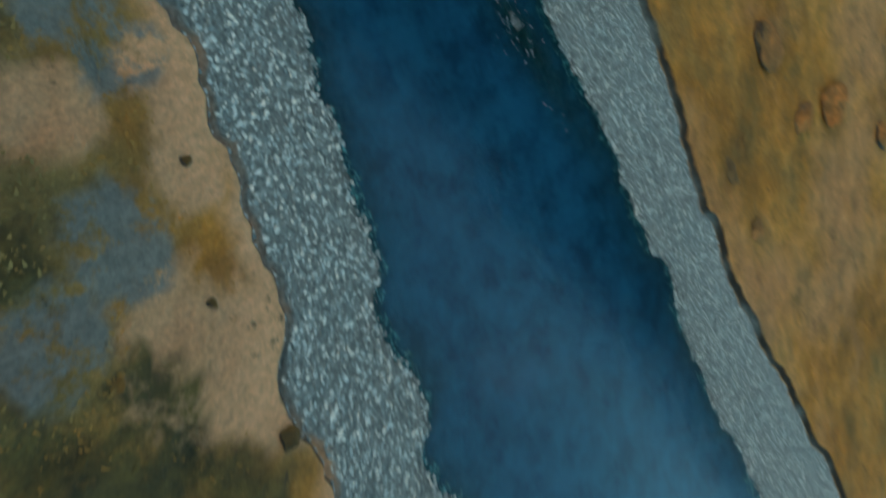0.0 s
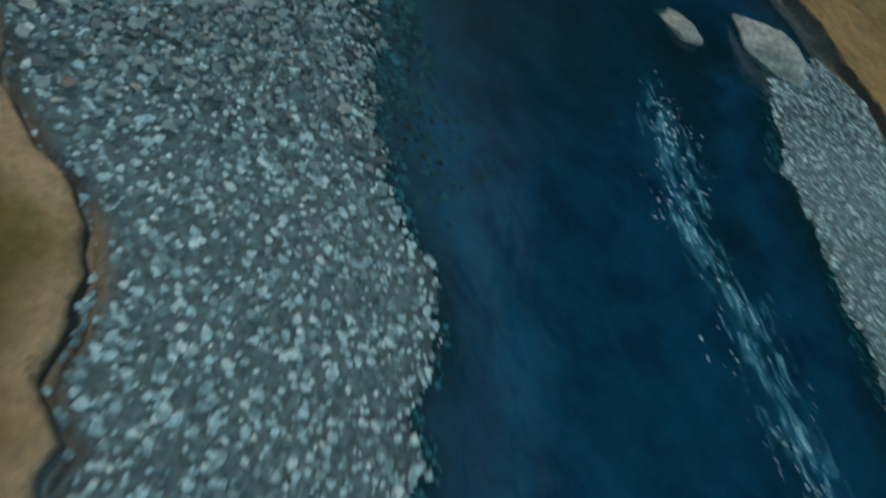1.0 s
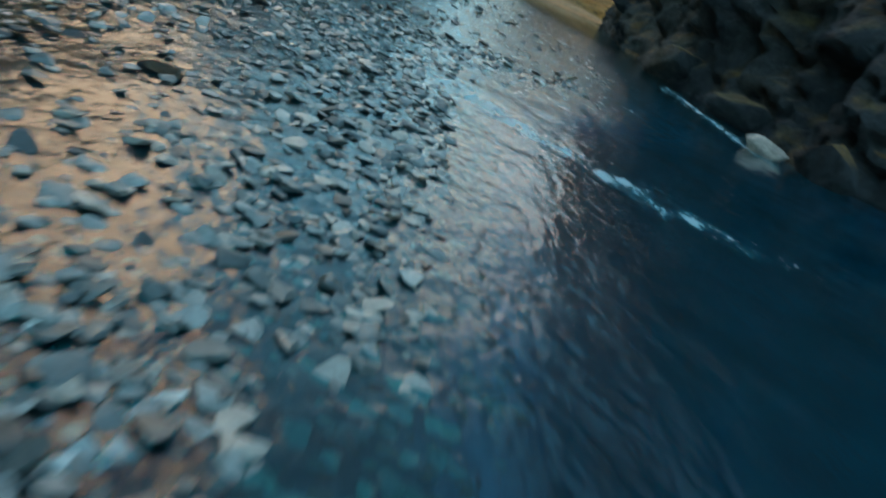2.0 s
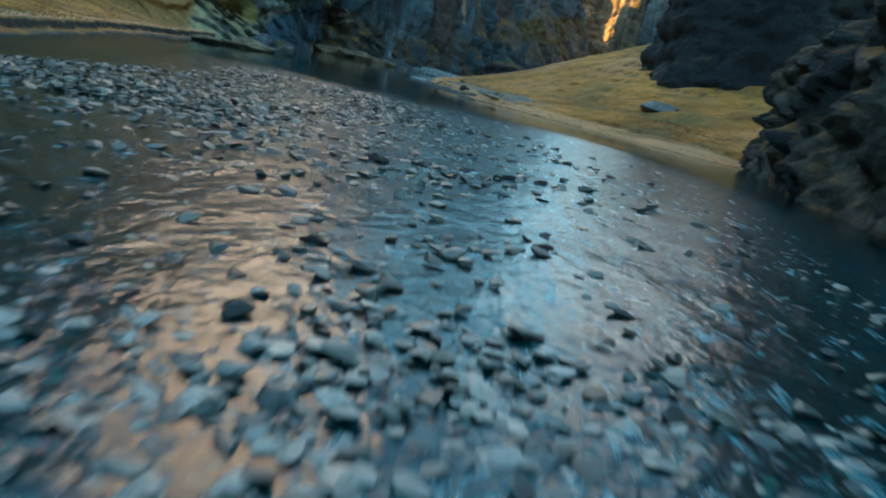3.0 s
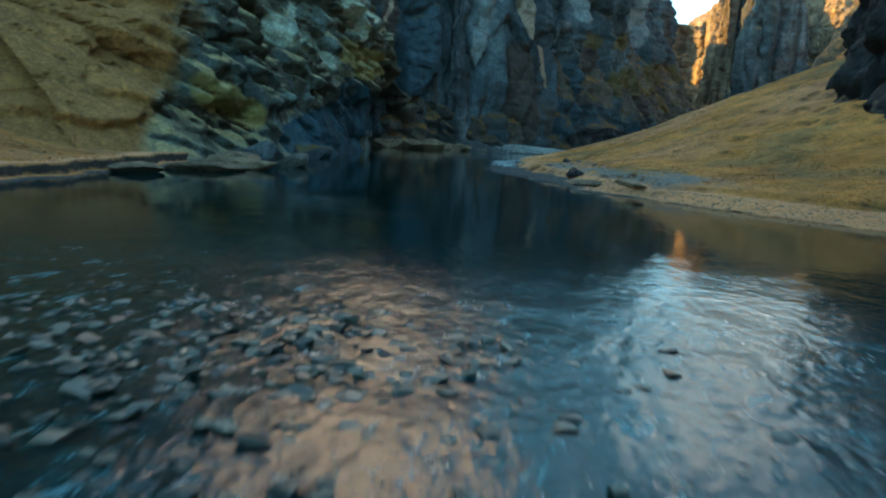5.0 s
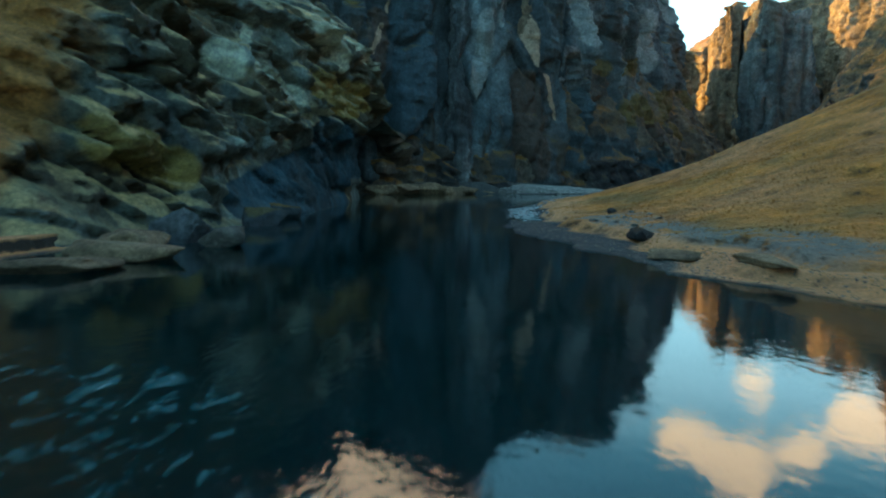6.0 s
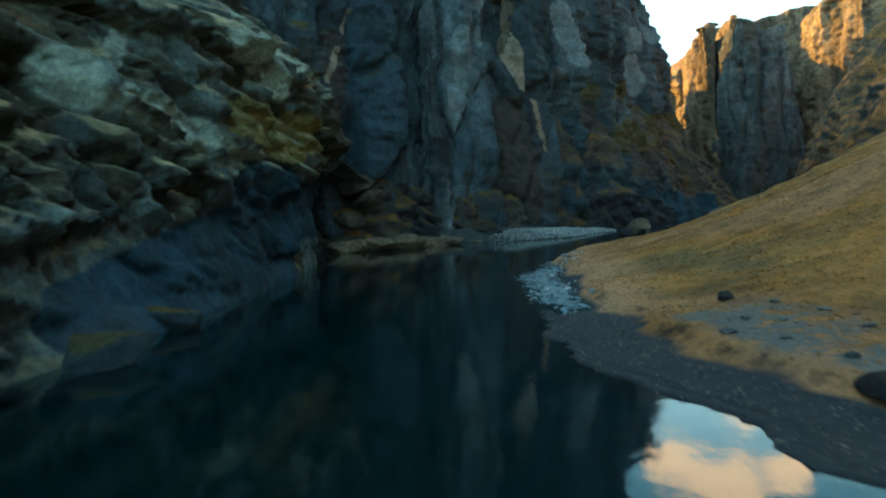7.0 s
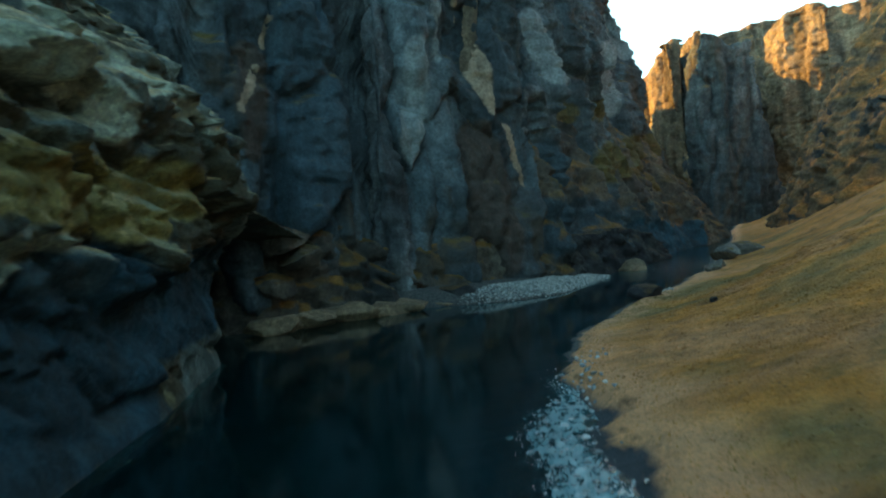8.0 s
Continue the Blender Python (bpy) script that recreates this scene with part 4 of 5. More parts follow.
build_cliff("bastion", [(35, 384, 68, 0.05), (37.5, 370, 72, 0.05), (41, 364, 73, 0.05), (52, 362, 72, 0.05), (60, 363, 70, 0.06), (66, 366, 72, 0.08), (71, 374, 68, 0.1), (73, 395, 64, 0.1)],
            shaded_bastion_rock, "broad rock bastion below the golden crest, coloured blue-grey for its shade", 0.8, 0.9, 350, columns=3.0, col_len=9, lumps=1.5, lump_len=5, lump_high=12, grain=0.9, rim=0.06, terrace=24, crack=2.2,
            # pale strip painted for the sunlit left edge
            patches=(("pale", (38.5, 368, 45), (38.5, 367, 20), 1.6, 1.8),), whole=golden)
build_cliff("block", [(76, 410, 80, 0.05), (80, 401, 86, 0.06), (90, 393, 88, 0.06), (98, 388, 87, 0.06), (103, 394, 86, 0.08), (106, 412, 84, 0.1)],
            rock_far, "square golden rock block high on the far cliff", 0.8, 0.9, 370, columns=1.6, col_len=9, lumps=1.2, lump_len=6, lump_high=9, grain=0.9, rim=0.03, terrace=24, bottom=30, whole=golden)
# canyon side behind the shoulder; its unseen near end is raised to block reflected sky
build_cliff("brown_cliff", [(180, 400, 90, 0.3), (120, 365, 84, 0.5), (80, 322, 80, 0.5), (55, 290, 76, 0.48), (41, 262, 72, 0.5), (32, 230, 66, 0.5), (28, 200, 58, 0.6), (27.5, 174, 50, 0.8), (34, 150, 88, 0.4), (52, 140, 86, 0.4)],
            slope_brown, "brown and ochre canyon side rising behind the grass shoulder", 0.7, 0.7, 400, columns=6.0, col_len=15, lumps=0.5, lump_len=10, lump_high=6, grain=0.8, dip=0.3, shelf=1.0, shelf_high=5.0)
# added wall, near-black and high so that the river reflects no sky there
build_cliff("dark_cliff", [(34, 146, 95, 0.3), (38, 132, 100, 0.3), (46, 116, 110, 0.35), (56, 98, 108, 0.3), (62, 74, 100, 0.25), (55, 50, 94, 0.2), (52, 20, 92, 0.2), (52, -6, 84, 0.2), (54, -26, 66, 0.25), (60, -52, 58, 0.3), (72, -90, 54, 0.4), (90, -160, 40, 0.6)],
            rock_dark, "dark canyon wall added behind the bluff and the terrace to darken the river's reflections", 1.2, 1.2, 420, columns=4.0, col_len=16, lumps=2.0, lump_len=8, lump_high=6, grain=0.8)
# canyon side beyond the left terrace, added and raised to block the low sun
build_cliff("shaded_cliff", [(-85, -260, 90, 0.5), (-72, -120, 96, 0.4), (-68, -50, 98, 0.4), (-68, 0, 106, 0.4), (-68, 40, 122, 0.5), (-64, 62, 126, 0.6), (-66, 90, 128, 0.5), (-72, 110, 128, 0.3), (-78, 135, 124, 0.2), (-86, 155, 100, 0.2)],
            rock_left, "grassy canyon side added behind the grass terrace to shade the canyon floor", 1.2, 1.2, 450, columns=3.0, col_len=18, lumps=2.0, lump_len=9, lump_high=5, grain=0.6, rim=0.05)
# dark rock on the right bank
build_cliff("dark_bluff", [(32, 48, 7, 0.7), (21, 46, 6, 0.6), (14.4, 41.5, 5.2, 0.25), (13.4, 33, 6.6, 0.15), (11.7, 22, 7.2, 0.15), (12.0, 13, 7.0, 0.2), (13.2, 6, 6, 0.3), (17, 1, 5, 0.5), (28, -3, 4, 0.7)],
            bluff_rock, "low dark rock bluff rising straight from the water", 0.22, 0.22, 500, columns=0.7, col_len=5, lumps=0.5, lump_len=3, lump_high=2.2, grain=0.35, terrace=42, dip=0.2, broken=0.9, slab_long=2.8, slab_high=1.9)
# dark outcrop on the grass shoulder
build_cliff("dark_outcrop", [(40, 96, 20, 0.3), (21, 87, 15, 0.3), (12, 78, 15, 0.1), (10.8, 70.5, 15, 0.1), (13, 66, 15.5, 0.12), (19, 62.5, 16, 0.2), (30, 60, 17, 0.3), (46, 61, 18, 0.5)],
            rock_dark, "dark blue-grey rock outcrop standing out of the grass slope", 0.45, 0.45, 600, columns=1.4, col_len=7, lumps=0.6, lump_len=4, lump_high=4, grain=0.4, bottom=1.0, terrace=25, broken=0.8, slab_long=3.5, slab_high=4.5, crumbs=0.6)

# ---- stones ----


def stone_shapes(count, seed, subdivisions=2):
    """Rounded river stones about 1 m across, as vertices; all share one set of faces."""
    rng, shapes = np.random.default_rng(seed), []
    bm = bmesh.new()
    bmesh.ops.create_icosphere(bm, subdivisions=subdivisions, radius=0.5)
    base = np.array([v.co[:] for v in bm.verts])
    faces = np.array([[v.index for v in f.verts] for f in bm.faces])
    bm.free()
    for n in range(count):
        p = base * (1 + 0.30 * fbm(base[:, :1] * 1.9 + 31 * n, base[:, 1:2] * 1.9, base[:, 2:] * 1.9, seed=seed + n, octaves=2))
        for _ in range(9):           # knock flat facets off it
            d = rng.normal(size=3)
            d /= np.linalg.norm(d)
            over = np.maximum(p @ d - rng.uniform(0.20, 0.34), 0)
            p = p - over[:, None] * d * 0.95
        shapes.append(p * (1, rng.uniform(0.65, 0.95), rng.uniform(0.42, 0.62)))
    return shapes, faces


def spin(yaw, tilt_x, tilt_y):
    return np.array(Euler((tilt_x, tilt_y, yaw)).to_matrix())


def stone_material(name, island, dark=(0.09, 0.105, 0.095), mid=(0.24, 0.26, 0.235), light=(0.40, 0.41, 0.36), wet_gloss=0.16):
    k = Mat(name)
    if island:
        pick = k.t.nodes.new("ShaderNodeNewGeometry").outputs["Random Per Island"]
    else:
        pick = k.t.nodes.new("ShaderNodeObjectInfo").outputs["Random"]
    color = k.ramp(pick, (0.0, dark), (0.4, mid), (0.75, light), (0.95, (light[0] * 1.35, light[1] * 1.15, light[2] * 1.05)))
    fine = k.noise(14, 6, 0.65)
    color = k.mix(0.7, color, k.ramp(fine, (0.3, 0.55), (0.65, 1.25)), "MULTIPLY")
    return k.done(color, k.ramp(k.noise(1.2, 3), (0.35, wet_gloss), (0.65, 0.55)), fine, 0.02, 0.5)


GRAVEL_TONES = ((0.03, 0.038, 0.036), (0.12, 0.135, 0.125), (0.28, 0.28, 0.25))
stone_mat, stone_piece_mat = stone_material("stones", True, *GRAVEL_TONES), stone_material("stone", False, *GRAVEL_TONES)
wet_mat = stone_material("wet_stones", True, (0.016, 0.021, 0.018), (0.055, 0.06, 0.05), (0.14, 0.14, 0.115), wet_gloss=0.28)
strip_mat = stone_material("strip_stones", True, (0.15, 0.175, 0.165), (0.29, 0.32, 0.30), (0.55, 0.59, 0.56), wet_gloss=0.45)
pale_mat = stone_material("pale_stones", True, (0.10, 0.12, 0.12), (0.26, 0.28, 0.28), (0.48, 0.5, 0.5))


def scatter(x0, x1, y0, y1, per_m2, keep, size, seed, sink=0.25, flat=0.0):
    """Places for stones in a rectangle: x, y, z, size, yaw, tilts and shape; keep(x, y) is the share that stays."""
    rng = np.random.default_rng(seed)
    n = int((x1 - x0) * (y1 - y0) * per_m2)
    x, y = rng.uniform(x0, x1, n), rng.uniform(y0, y1, n)
    ok = rng.uniform(0, 1, n) < keep(x, y)
    x, y = x[ok], y[ok]
    d = size * np.exp(rng.normal(0, 0.42, len(x)))
    d = np.minimum(d, size * 2.0)
    z = ground_height(x, y) + d * (0.25 - sink) + flat
    return np.stack([x, y, z, d, rng.uniform(0, 6.3, len(x)), rng.normal(0, 0.2, len(x)), rng.normal(0, 0.2, len(x)), rng.integers(0, 8, len(x))], -1)


SHAPES, SHAPE_FACES = stone_shapes(8, 77)
SMALL, SMALL_FACES = stone_shapes(8, 78, 1)


def joined_stones(name, rows, material, label, category, thin=1.0, small=False, long=1.0):
    verts, faces, at = [], [], 0
    shapes, corners = (SMALL, SMALL_FACES) if small else (SHAPES, SHAPE_FACES)
    for x, y, z, d, yaw, tx, ty, n in rows:
        v = (shapes[int(n)] * (d, d, d * thin)) @ spin(yaw, tx, ty).T * (1, long, 1) + (x, y, z)
        verts.append(v)
        faces.append(corners + at)
        at += len(v)
    ob = mesh_object(name, np.concatenate(verts), np.concatenate(faces), material, False)
    return tagged(ob, label, category, kind="stuff")


def strip_share(x, y):
    """Where the dry gravel strips lie, with ragged water edges."""
    gl, gr = left_edge(y), right_edge(y)
    wide_l, wide_r = np.where(y < -9, strip_left(y), -9.0), np.where(y < -6.8, strip_right(y), -9.0)
    rag = 0.5 * fbm(x * 0.8, y * 0.8, seed=61)
    left = (x > gl - 0.2) & (x < gl + wide_l + 0.25 + rag)
    right = (x < gr + 0.1) & (x > gr - wide_r - 0.2 + rag)
    return np.where(left | right, 1.0, 0.0)


def bar_share(x, y):
    """The stones lie close on the near side of the shallow and thin out towards the channel."""
    patchy = smooth(-0.30, 0.30, fbm(x * 0.22, y * 0.18, seed=62))
    mid = np.interp(y, [-16, -5, 20, 46], [4.0, 4.5, 1.0, -5.0])
    close = 1 - (0.85 - 0.4 * smooth(-6, 0, y) * (1 - smooth(10, 18, y))) * smooth(-0.8, 1.5, x - mid)
    low = np.interp(y, [-10, 2], [0.7, 0.35])
    open_film = 1 - 0.66 * smooth(-12, -8, y) * (1 - smooth(0.6, 2.2, x)) * (1 - smooth(5, 14, y))
    return np.clip(bar_mask(x, y) * 1.3, 0, 1) * (low + (1 - low) * patchy) * close * open_film


strips = scatter(-4, 26, -52, -6.5, 130, strip_share, 0.10, 1)
gravel = scatter(-10, 12, -15, 3, 125, bar_share, 0.13, 2, 0.03)
rocks = np.concatenate([scatter(-18, 14, 2, 44, 62, lambda x, y: bar_share(x, y) * (0.35 + 0.65 * (1 - smooth(-1.5, 1.5, x - np.interp(y, [2, 20, 46], [2.0, -1.0, -6.0])))), 0.16, 3, 0.04), scatter(-18, 14, 2, 44, 0.8, bar_share, 0.22, 13, 0.2)])
near = (gravel[:, 0] > 0.8) & (gravel[:, 0] < 4.8) & (gravel[:, 1] > -11.5) & (gravel[:, 1] < -5.5) & (gravel[:, 3] > 0.12)
picked = np.flatnonzero(near)[:300]
joined_stones("strip_gravel", strips, strip_mat, "grey rounded river gravel in strips along the water", "gravel", small=True)
rest = np.delete(gravel, picked, 0)
joined_stones("fine_gravel", rest[rest[:, 3] < 0.12], stone_mat, "small wet gravel between the stones of the bar", "gravel", thin=0.45, small=True)
joined_stones("gravel", rest[rest[:, 3] >= 0.12], stone_mat, "wet grey gravel bar just above the water", "gravel", thin=0.42)
joined_stones("small_river_stones", rocks[rocks[:, 3] < 0.2], wet_mat, "small wet stones breaking the surface of the shallow", "stones", thin=0.65, small=True)
joined_stones("river_stones", rocks[rocks[:, 3] >= 0.2], wet_mat, "wet grey stones half sunk in the shallow river", "stones", thin=0.6)
spit_share = lambda x, y: np.exp(-((x - right_edge(y) - 0.9) / 0.8) ** 2) * smooth(75, 79, y) * (1 - smooth(95, 102, y)) * 0.2
joined_stones("spit_stones", scatter(-18, -6, 68, 100, 40, spit_share, 0.2, 4, 0.1), pale_mat, "pale wet stones in the riffle round the grass spit", "stones")
shore_share = lambda x, y: ((right_edge(y) - x > -2.0) & (right_edge(y) - x < 0.8)) * smooth(44, 50, y) * (1 - smooth(74, 78, y)) * 0.8
joined_stones("shore_gravel", scatter(-14, 8, 44, 79, 60, shore_share, 0.06, 5, 0.25), wet_mat, "dark wet gravel at the edge of the grass bank", "gravel")
bend_share = lambda x, y: smooth(-0.1, 0.06, ground_height(x, y)) * (x > -22 + 0.5 * (y - 128))
joined_stones("bend_gravel", scatter(-24, -4, 126, 154, 60, bend_share, 0.14, 6, 0.1), strip_mat, "pale gravel bank below the basalt cliff at the bend", "gravel", small=True)


def rock_shape(size, seed, tall):
    """A large water-worn rock with cracks and flattened sides, as places and faces."""
    rng = np.random.default_rng(seed)
    bm = bmesh.new()
    bmesh.ops.create_icosphere(bm, subdivisions=4, radius=0.5)
    p = np.array([v.co[:] for v in bm.verts])
    faces = np.array([[v.index for v in f.verts] for f in bm.faces])
    bm.free()
    q = p * 2.2 + seed * 7.3
    p = p * (1 + 0.35 * fbm(q[:, :1], q[:, 1:2], q[:, 2:], seed=seed, octaves=2))
    for _ in range(9):
        d = rng.normal(size=3)
        d /= np.linalg.norm(d)
        p = p - np.maximum(p @ d - rng.uniform(0.22, 0.38), 0)[:, None] * d * 0.94
    q = p * 6 + seed
    p = p * (1 + 0.12 * fbm(q[:, :1], q[:, 1:2], q[:, 2:], seed=seed + 1, octaves=4))
    return p * (1, rng.uniform(0.6, 0.9), tall) * size, faces, rng.uniform(0, 6.3)


def boulder(x, y, size, seed, material, label, tall=0.6, sink=0.3, group="", z=None):
    p, faces, yaw = rock_shape(size, seed, tall)
    ob = mesh_object("boulder", p, faces, material)
    base = max(float(ground_height(np.array(x), np.array(y))), -0.2) if z is None else z
    ob.matrix_world = Matrix.Translation((x, y, base + size * tall * (0.5 - sink))) @ Euler((0, 0, yaw)).to_matrix().to_4x4()
    return tagged(ob, label, "boulder", group)


def rock_part(name, whole, x, y, z, size, tall, seed, material, label=""):
    """A block that belongs to a rock wall."""
    p, faces, yaw = rock_shape(size, seed, tall)
    ob = mesh_object(name, p, faces, material)
    ob.parent = bpy.data.objects[whole]
    ob.matrix_world = Matrix.Translation((x, y, z)) @ Euler((0, 0, yaw)).to_matrix().to_4x4()
    return tagged(ob, label)


for n, (name, whole, x, y, z, size, tall, material, label) in enumerate([
        ("foot_block", "dark_bluff", 12.6, 4.4, 0.5, 2.6, 0.55, bluff_rock, "dark wet block at the foot of the bluff"), ("foot_block", "dark_bluff", 12.2, 9.6, 0.4, 2.4, 0.5, bluff_rock, "dark wet block at the foot of the bluff"),
        ("foot_block", "dark_bluff", 11.9, 15.0, 0.6, 3.0, 0.6, bluff_rock, "dark wet block at the foot of the bluff"), ("ledge", "dark_bluff", 13.6, 12.0, 4.2, 4.0, 0.4, rock_brown, "brown mossy ledge on the bluff"), ("ledge", "dark_bluff", 14.0, 24.0, 4.6, 4.4, 0.4, rock_brown, "brown mossy ledge on the bluff"),
        ("foot_block", "dark_outcrop", 12.4, 66.6, 4.6, 3.4, 0.6, bluff_rock, "dark block at the foot of the outcrop"), ("foot_block", "dark_outcrop", 11.0, 72.5, 5.0, 3.0, 0.6, bluff_rock, "dark block at the foot of the outcrop")
        ]):
    rock_part(name, whole, x, y, z, size, tall, 1100 + n, material, label)


wet = "dark wet boulder standing out of the shallow river"
for n, (x, y, size) in enumerate([(2.8, 11.6, 0.75), (3.3, 12.0, 0.5), (2.4, 9.8, 0.35), (2.7, 9.1, 0.35), (4.0, 10.6, 0.35), (5.0, 16.5, 0.5), (3.9, 17.4, 0.55), (2.6, 14.7, 0.4), (-2.7, 11.3, 0.6),
                                  (0.6, 10.0, 0.8), (1.2, 10.6, 0.55), (1.4, 4.3, 0.5), (3.4, 6.4, 0.45), (3.0, 6.2, 0.3), (2.7, 23.9, 0.7), (0.2, 13.8, 0.6), (-2.1, 15.7, 0.55), (3.0, 17.5, 0.4), (2.6, 19.9, 0.5),
                                  (-0.7, 12.2, 0.5), (-0.7, 19.6, 0.6), (1.4, 21.0, 0.5), (-0.7, 20.9, 0.5), (0.1, 20.6, 0.45), (-0.7, 18.7, 0.4), (1.0, 20.2, 0.5), (-2.5, 20.1, 0.8), (0.8, -6.1, 0.6), (0.4, -1.2, 0.6),
                                  (3.8, -1.8, 0.55), (4.2, -2.3, 0.6), (4.1, 3.9, 0.4)]):
    boulder(x, y, size * 0.62, 900 + n, rock_dark, wet, 0.42, 0.22, "boulders in the shallow river")
for n, (x, y, size, tall, label) in enumerate([(11.0, -8.0, 1.5, 0.45, "pale smooth boulder at the end of the gravel strip"), (14.2, -7.6, 2.6, 0.5, "large pale boulder at the end of the gravel strip"),
                                               (9.6, -6.2, 1.4, 0.5, "pale boulder in the water"), (13.6, -3.4, 3.0, 0.5, "large brown and grey rock at the foot of the bluff"), (11.4, -4.6, 1.8, 0.45, "long pale rock lying in the water"), (17.4, -19.9, 0.5, 0.6, "small white stone on the grass edge"), (11.5, 5.4, 1.5, 0.6, "pinkish boulder in the broken water at the bluff")]):
    boulder(x, y, size, 940 + n, rock_bleached if n in (0, 1, 6) else rock_pale, label, tall, 0.3)
for n, (x, y, size, tall) in enumerate([(27.4, -26.0, 3.0, 0.4), (32.6, -30.4, 4.0, 0.4), (29.0, -30.0, 2.8, 0.4), (21.3, -30.2, 1.4, 0.4), (22.3, -33.2, 1.6, 0.4), (38.0, -34.0, 2.4, 0.4), (41.8, -28.8, 2.0, 0.4)]):
    boulder(x, y, size, 950 + n, slope_brown, "brown rock sunk in the ochre grass of the terrace", tall * 0.7, 0.42, "rocks on the right terrace")
for n, (x, y, size, tall) in enumerate([(-2.3, -24.6, 0.3, 0.5), (-2.0, -27.8, 0.6, 0.5), (-1.6, -22.0, 0.3, 0.5), (-4.4, -25.2, 0.35, 0.4), (-3.0, -29.5, 0.5, 0.4)]):
    boulder(x, y, size, 960 + n, rock_brown, "dark rock in the sandy bank above the gravel", tall, 0.3, "rocks on the sandy bank")
for n, (x, y, size, tall, mat, label) in enumerate([(-20.6, 57.4, 3.4, 0.6, rib_pale, "grey-green boulder at the foot of the mossy wall"), (-18.2, 56.4, 2.0, 0.6, rock_pale, "pinkish boulder at the waterline"), (-19.0, 52.4, 3.8, 0.26, slab_tan, "tan rock ledge at the waterline"), (-20.4, 54.6, 3.4, 0.34, slab_tan, "tan rock ledge beside the grey-green boulder"),
                                                   (-18.8, 49.2, 3.2, 0.22, slab_tan, "tan rock ledge below the terrace"), (-19.8, 45.6, 2.6, 0.22, slab_tan, "low tan rock ledge below the terrace"), (-22.0, 66.0, 3.4, 0.5, rock_main, "blue-grey rock in the undercut"), (-24.0, 72.0, 3.0, 0.5, rock_main, "blue-grey rock under the overhang"),
                                                   (-22.2, 131.0, 4.5, 0.75, rock_dark, "dark block at the foot of the basalt cliff"), (-5.0, 158.0, 4.5, 0.6, slab_tan, "tan boulder in the bend of the river"), (-6.2, 123.0, 3.6, 0.5, rock_dark, "dark rock at the tip of the grass bank"),
                                                   (-4.2, 62.6, 1.8, 0.4, rock_dark, "dark rock at the foot of the grass bank"), (-4.4, 107.4, 0.9, 0.5, rock_dark, "small dark rock in the grass"), (-5.6, 72.0, 0.8, 0.5, rock_dark, "small dark rock in the grass"), (11.0, 56.0, 4.4, 0.32, slab_grey, "flat grey-green rock lying in the grass")]):
    boulder(x, y, size, 970 + n, mat, label, tall, 0.42 if x > 8 else 0.3, z=None if x > -8 else 0.0)
for n, (x, y, size) in enumerate([(-34.0, 116.6, 6.0), (-31.6, 119.4, 6.0), (-29.6, 122.2, 6.0), (-27.6, 125.0, 5.5), (-25.6, 127.4, 5.0), (-23.6, 129.4, 3.6)]):
    boulder(x, y, size, 990 + n, slab_tan, "pale rock ledge along the foot of the cliff", 0.3, 0.25, "ledge rocks below the cliff", z=0.0)

for n, (x, y, z, size) in enumerate([(-33.6, 119.6, 6.2, 4.6), (-32.6, 120.8, 4.6, 4.4), (-34.2, 119.0, 3.0, 4.0)]):
    boulder(x, y, size, 1010 + n, rock_brown, "mossy overhanging block low on the basalt cliff", 0.55, 0.3, "mossy blocks on the cliff", z=z)

for n, (x, y, size) in enumerate([(1.6, 141.0, 2.2), (3.4, 147.0, 2.4), (6.4, 157.0, 5.2), (9.8, 164.5, 5.8)]):
    boulder(x, y, size, 1060 + n, rock_pale, "pale grey rock at the tip of the grass bank", 0.5, 0.25, "rocks at the tip of the bank")
for n, (x, y, size) in enumerate([(-6.2, 67.2, 0.5), (-4.9, 67.9, 0.4), (-4.4, 64.4, 0.45), (-5.6, 68.6, 0.35), (-3.8, 68.8, 0.4), (-5.2, 66.2, 0.3), (-3.4, 66.6, 0.45), (-4.6, 70.2, 0.3)]):
    boulder(x, y, size, 1030 + n, slab_grey, "small pale stone in the grass of the bank", 0.4, 0.3, "pale stones on the grass bank")
for n, (x, y, size, tall) in enumerate([(-3.4, 57.4, 2.0, 0.2), (-1.2, 54.2, 2.4, 0.16)]):
    boulder(x, y, size, 1045 + n, slab_tan, "tan layered rock ledge at the edge of the grass bank", tall, 0.1, "rock ledges along the bank")

# ---- foam on the riffles ----
foam = Mat("foam").done((0.55, 0.6, 0.62), 0.4)
foam_mid = lambda x, y: (np.exp(-((x - run_line(y)) / 0.7) ** 2) * smooth(-26, -17, y) * (1 - smooth(-11.5, -9.5, y))) * smooth(-0.2, 0.3, fbm(x * 1.1, y * 0.6, seed=71))
foam_spit = lambda x, y: smooth(-0.7, 0.2, x - right_edge(y)) * (1 - smooth(-0.35, 0.25, x - right_edge(y) - beach_width(y))) * (0.85 * smooth(75, 79, y) * (1 - smooth(93, 97, y)) + 0.4 * smooth(93, 97, y) * (1 - smooth(101, 106, y))) * smooth(-0.25, 0.2, fbm(x * 0.9, y * 0.7, seed=72))
foam_run = lambda x, y: np.clip(1.3 * np.exp(-((y - drop_line(x)) / 0.3) ** 2) * smooth(2.4, 3.2, x) * (1 - smooth(6, 8.6, x)) + np.exp(-((x - 11.1 + 0.05 * (y - 8)) / 0.3) ** 2) * smooth(2, 5, y) * (1 - smooth(11, 15, y)), 0, 1) * smooth(-0.1, 0.4, fbm(x * 1.0, y * 0.5, seed=73))
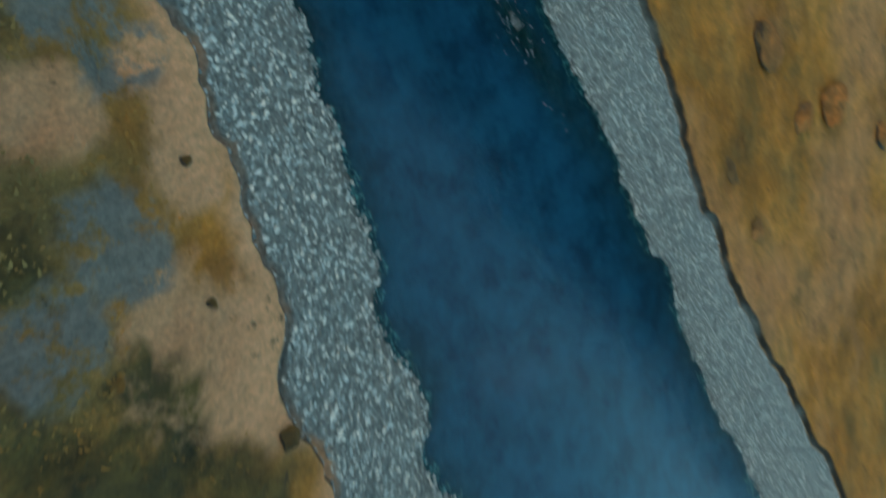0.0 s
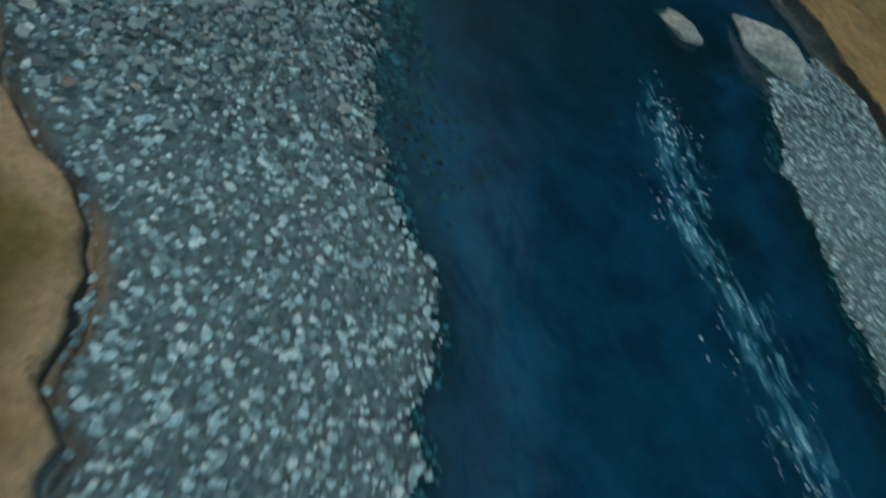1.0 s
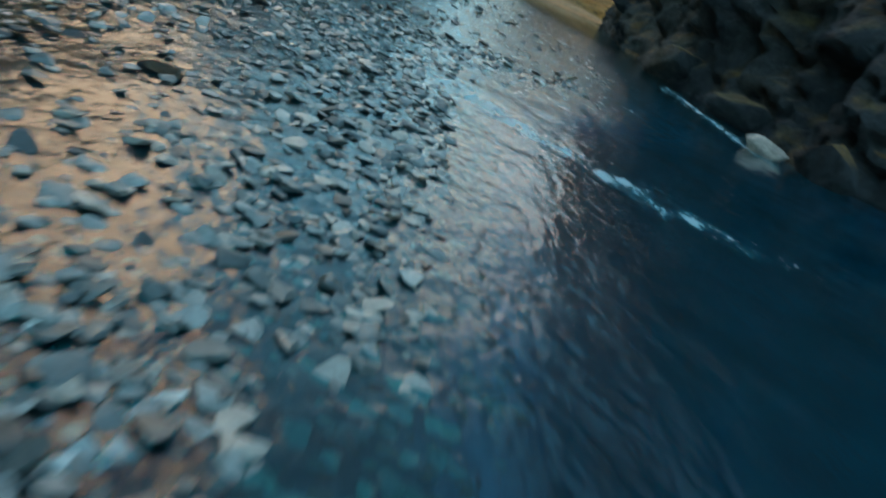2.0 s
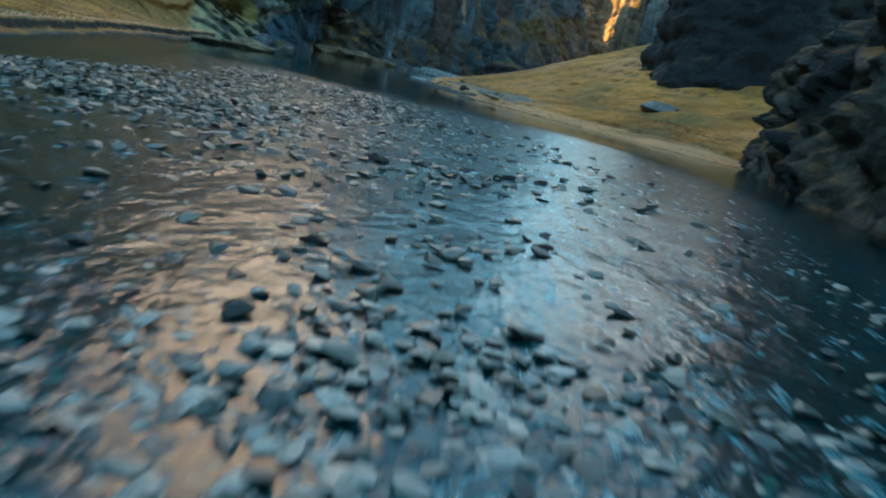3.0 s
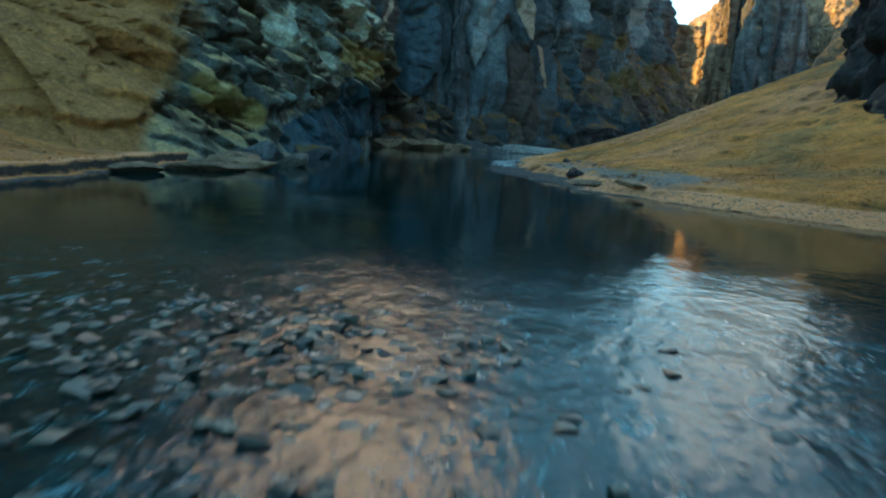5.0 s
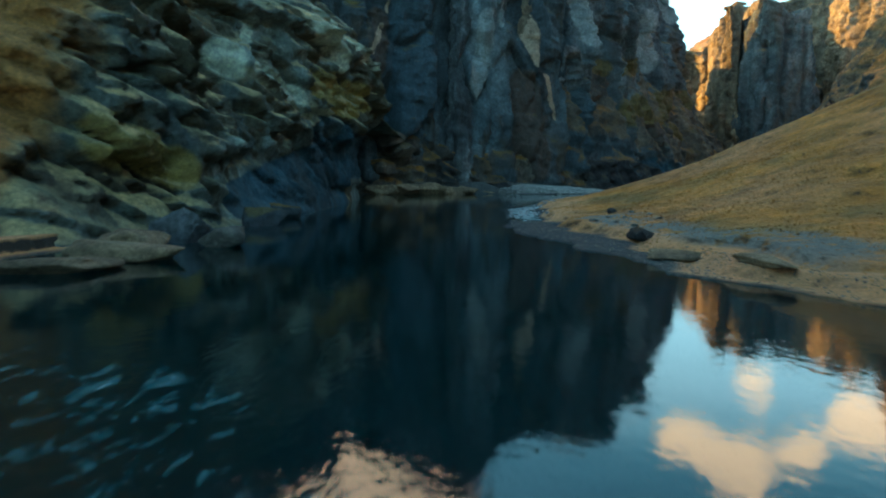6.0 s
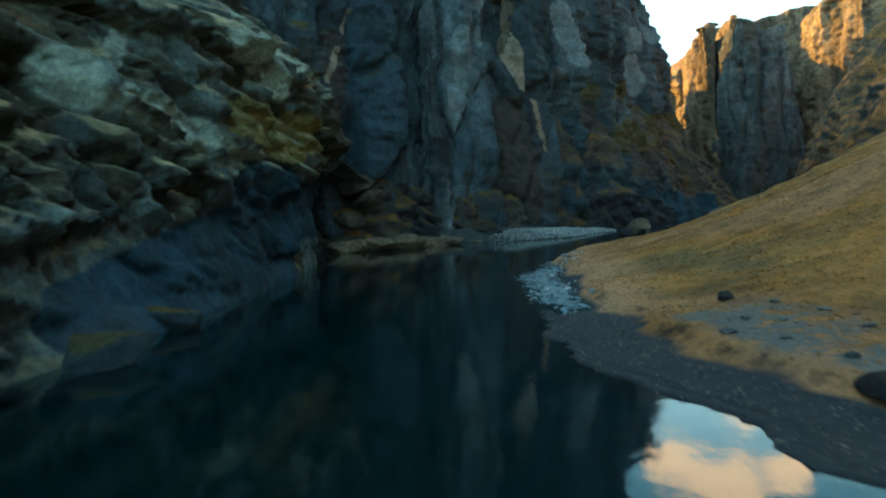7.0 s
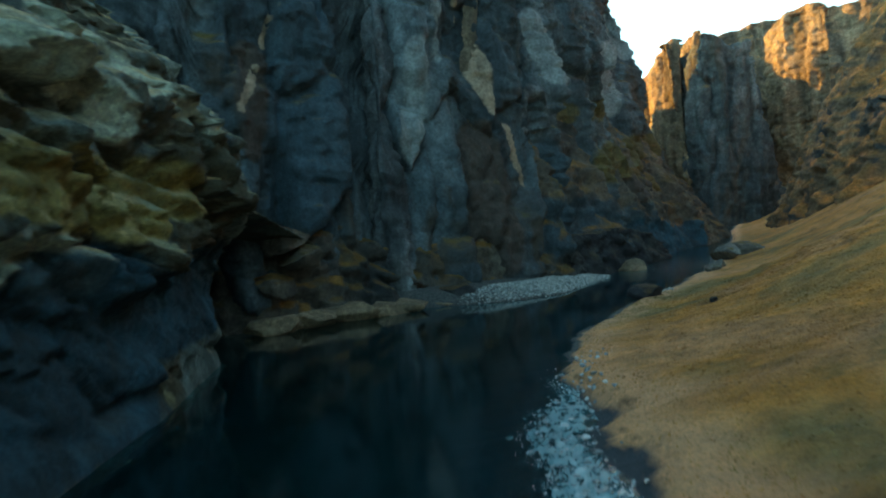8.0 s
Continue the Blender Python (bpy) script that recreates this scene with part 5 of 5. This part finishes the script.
foam_rows = np.concatenate([scatter(6, 14, -28, -8, 50, foam_mid, 0.05, 11), scatter(-18, -6, 72, 106, 80, foam_spit, 0.055, 12), scatter(3, 13, -6, 16, 34, foam_run, 0.05, 14)])
foam_rows[:, 2] = 0.012
joined_stones("foam", foam_rows, foam, "white flecks of broken water on the riffles", "foam", thin=0.2, small=True, long=1.0)

# ---- grass ----


def grass_material():
    k = Mat("grass")
    pick = k.t.nodes.new("ShaderNodeNewGeometry").outputs["Random Per Island"]
    patch = k.noise(0.16, 5, 0.6, distort=0.5)
    color = k.ramp(patch, (0.30, (0.28, 0.12, 0.02)), (0.46, (0.58, 0.22, 0.032)), (0.60, (0.74, 0.30, 0.06)), (0.74, (0.36, 0.19, 0.035)))
    broad = k.noise(0.07, 6, 0.6)
    color = k.mix(k.ramp(broad, (0.50, 0.0), (0.62, 0.7)), color, (0.68, 0.31, 0.13))
    color = k.mix(k.ramp(broad, (0.37, 0.8), (0.49, 0.0)), color, (0.23, 0.175, 0.065))
    color = k.mix(0.75, color, k.ramp(k.noise(0.9, 8, 0.68), (0.3, 0.5), (0.5, 0.95), (0.7, 1.35)), "MULTIPLY")
    return k.done(k.mix(0.5, color, k.ramp(pick, (0.0, 0.65), (1.0, 1.0)), "MULTIPLY"), 0.9)


def tufts(name, rng_seed, n, box, keep, high, label):
    """Many short bent blades, joined."""
    rng = np.random.default_rng(rng_seed)
    x, y = rng.uniform(box[0], box[1], n), rng.uniform(box[2], box[3], n)
    ok = rng.uniform(0, 1, n) < keep(x, y)
    x, y = x[ok], y[ok]
    m = len(x)
    z, a, h = ground_height(x, y) - 0.02, rng.uniform(0, 6.3, m), high * rng.uniform(0.5, 1.3, m)
    w, lean = rng.uniform(0.018, 0.04, m), h * rng.uniform(0.5, 1.4, m)
    dx, dy = np.cos(a), np.sin(a)
    verts = []
    for t, wide in ((0, 1.0), (0.6, 0.8), (1.0, 0.12)):
        cx, cy, cz = x + dx * lean * t * t, y + dy * lean * t * t, z + h * t * (1 - 0.3 * t)
        verts += [np.stack([cx - dy * w * wide, cy + dx * w * wide, cz], -1), np.stack([cx + dy * w * wide, cy - dx * w * wide, cz], -1)]
    i = np.arange(m)
    faces = [np.stack([r * m + i, (r + 1) * m + i, (r + 3) * m + i, (r + 2) * m + i], -1) for r in (0, 2)]
    ob = mesh_object(name, np.concatenate(verts), np.concatenate(faces), grass_mat)
    return tagged(ob, label, "grass", kind="stuff")


grass_mat = grass_material()
right_turf = lambda x, y: smooth(0.1, 0.8, x - right_edge(y) - beach_width(y)) * np.where((y > 46) & (y < 70) & (x - right_edge(y) < 5), 0.25, 1.0) * (1 - smooth(12, 20, x - right_edge(y))) * (0.3 + 0.7 * smooth(-0.3, 0.3, fbm(x * 0.3, y * 0.3, seed=81)))
left_turf = lambda x, y: smooth(0.1, 0.8, left_edge(y) - x) * (1 - smooth(6, 12, left_edge(y) - x)) * (0.3 + 0.7 * smooth(-0.3, 0.3, fbm(x * 0.3, y * 0.3, seed=82)))
tufts("bank_grass", 21, 240000, (-14, 20, 44, 125), right_turf, 0.07, "dry ochre autumn grass on the river bank")
tufts("sandy_bank_grass", 24, 30000, (-16, 1, -42, -8), lambda x, y: smooth(0.6, 2.6, left_edge(y) - x) * smooth(-0.1, 0.25, fbm(x * 0.4, y * 0.4, seed=83)) * (1 - blotches(x, y, SLABS, 43)) * (1 - blotches(x, y, SAND, 46)), 0.10, "tufts of ochre grass and moss on the sandy bank")
tufts("terrace_grass", 22, 90000, (-34, -2, -8, 48), left_turf, 0.09, "dry ochre grass on the low terrace")
tufts("meadow_grass", 23, 90000, (15, 40, -60, -2), right_turf, 0.09, "dry golden grass behind the gravel strip")

# ---- the stones nearest the water's edge, one by one ----
ground = bpy.data.objects["ground"]
stone_meshes = [mesh_data("stone", v, SHAPE_FACES, stone_piece_mat, False) for v in SHAPES]
for x, y, z, d, yaw, tx, ty, n in gravel[picked]:
    piece = new("stone", stone_meshes[int(n)])
    piece.parent = ground
    piece.matrix_world = Matrix.Translation((x, y, z)) @ Euler((tx, ty, yaw)).to_matrix().to_4x4() @ Matrix.Diagonal((d, d, d * 0.5, 1))
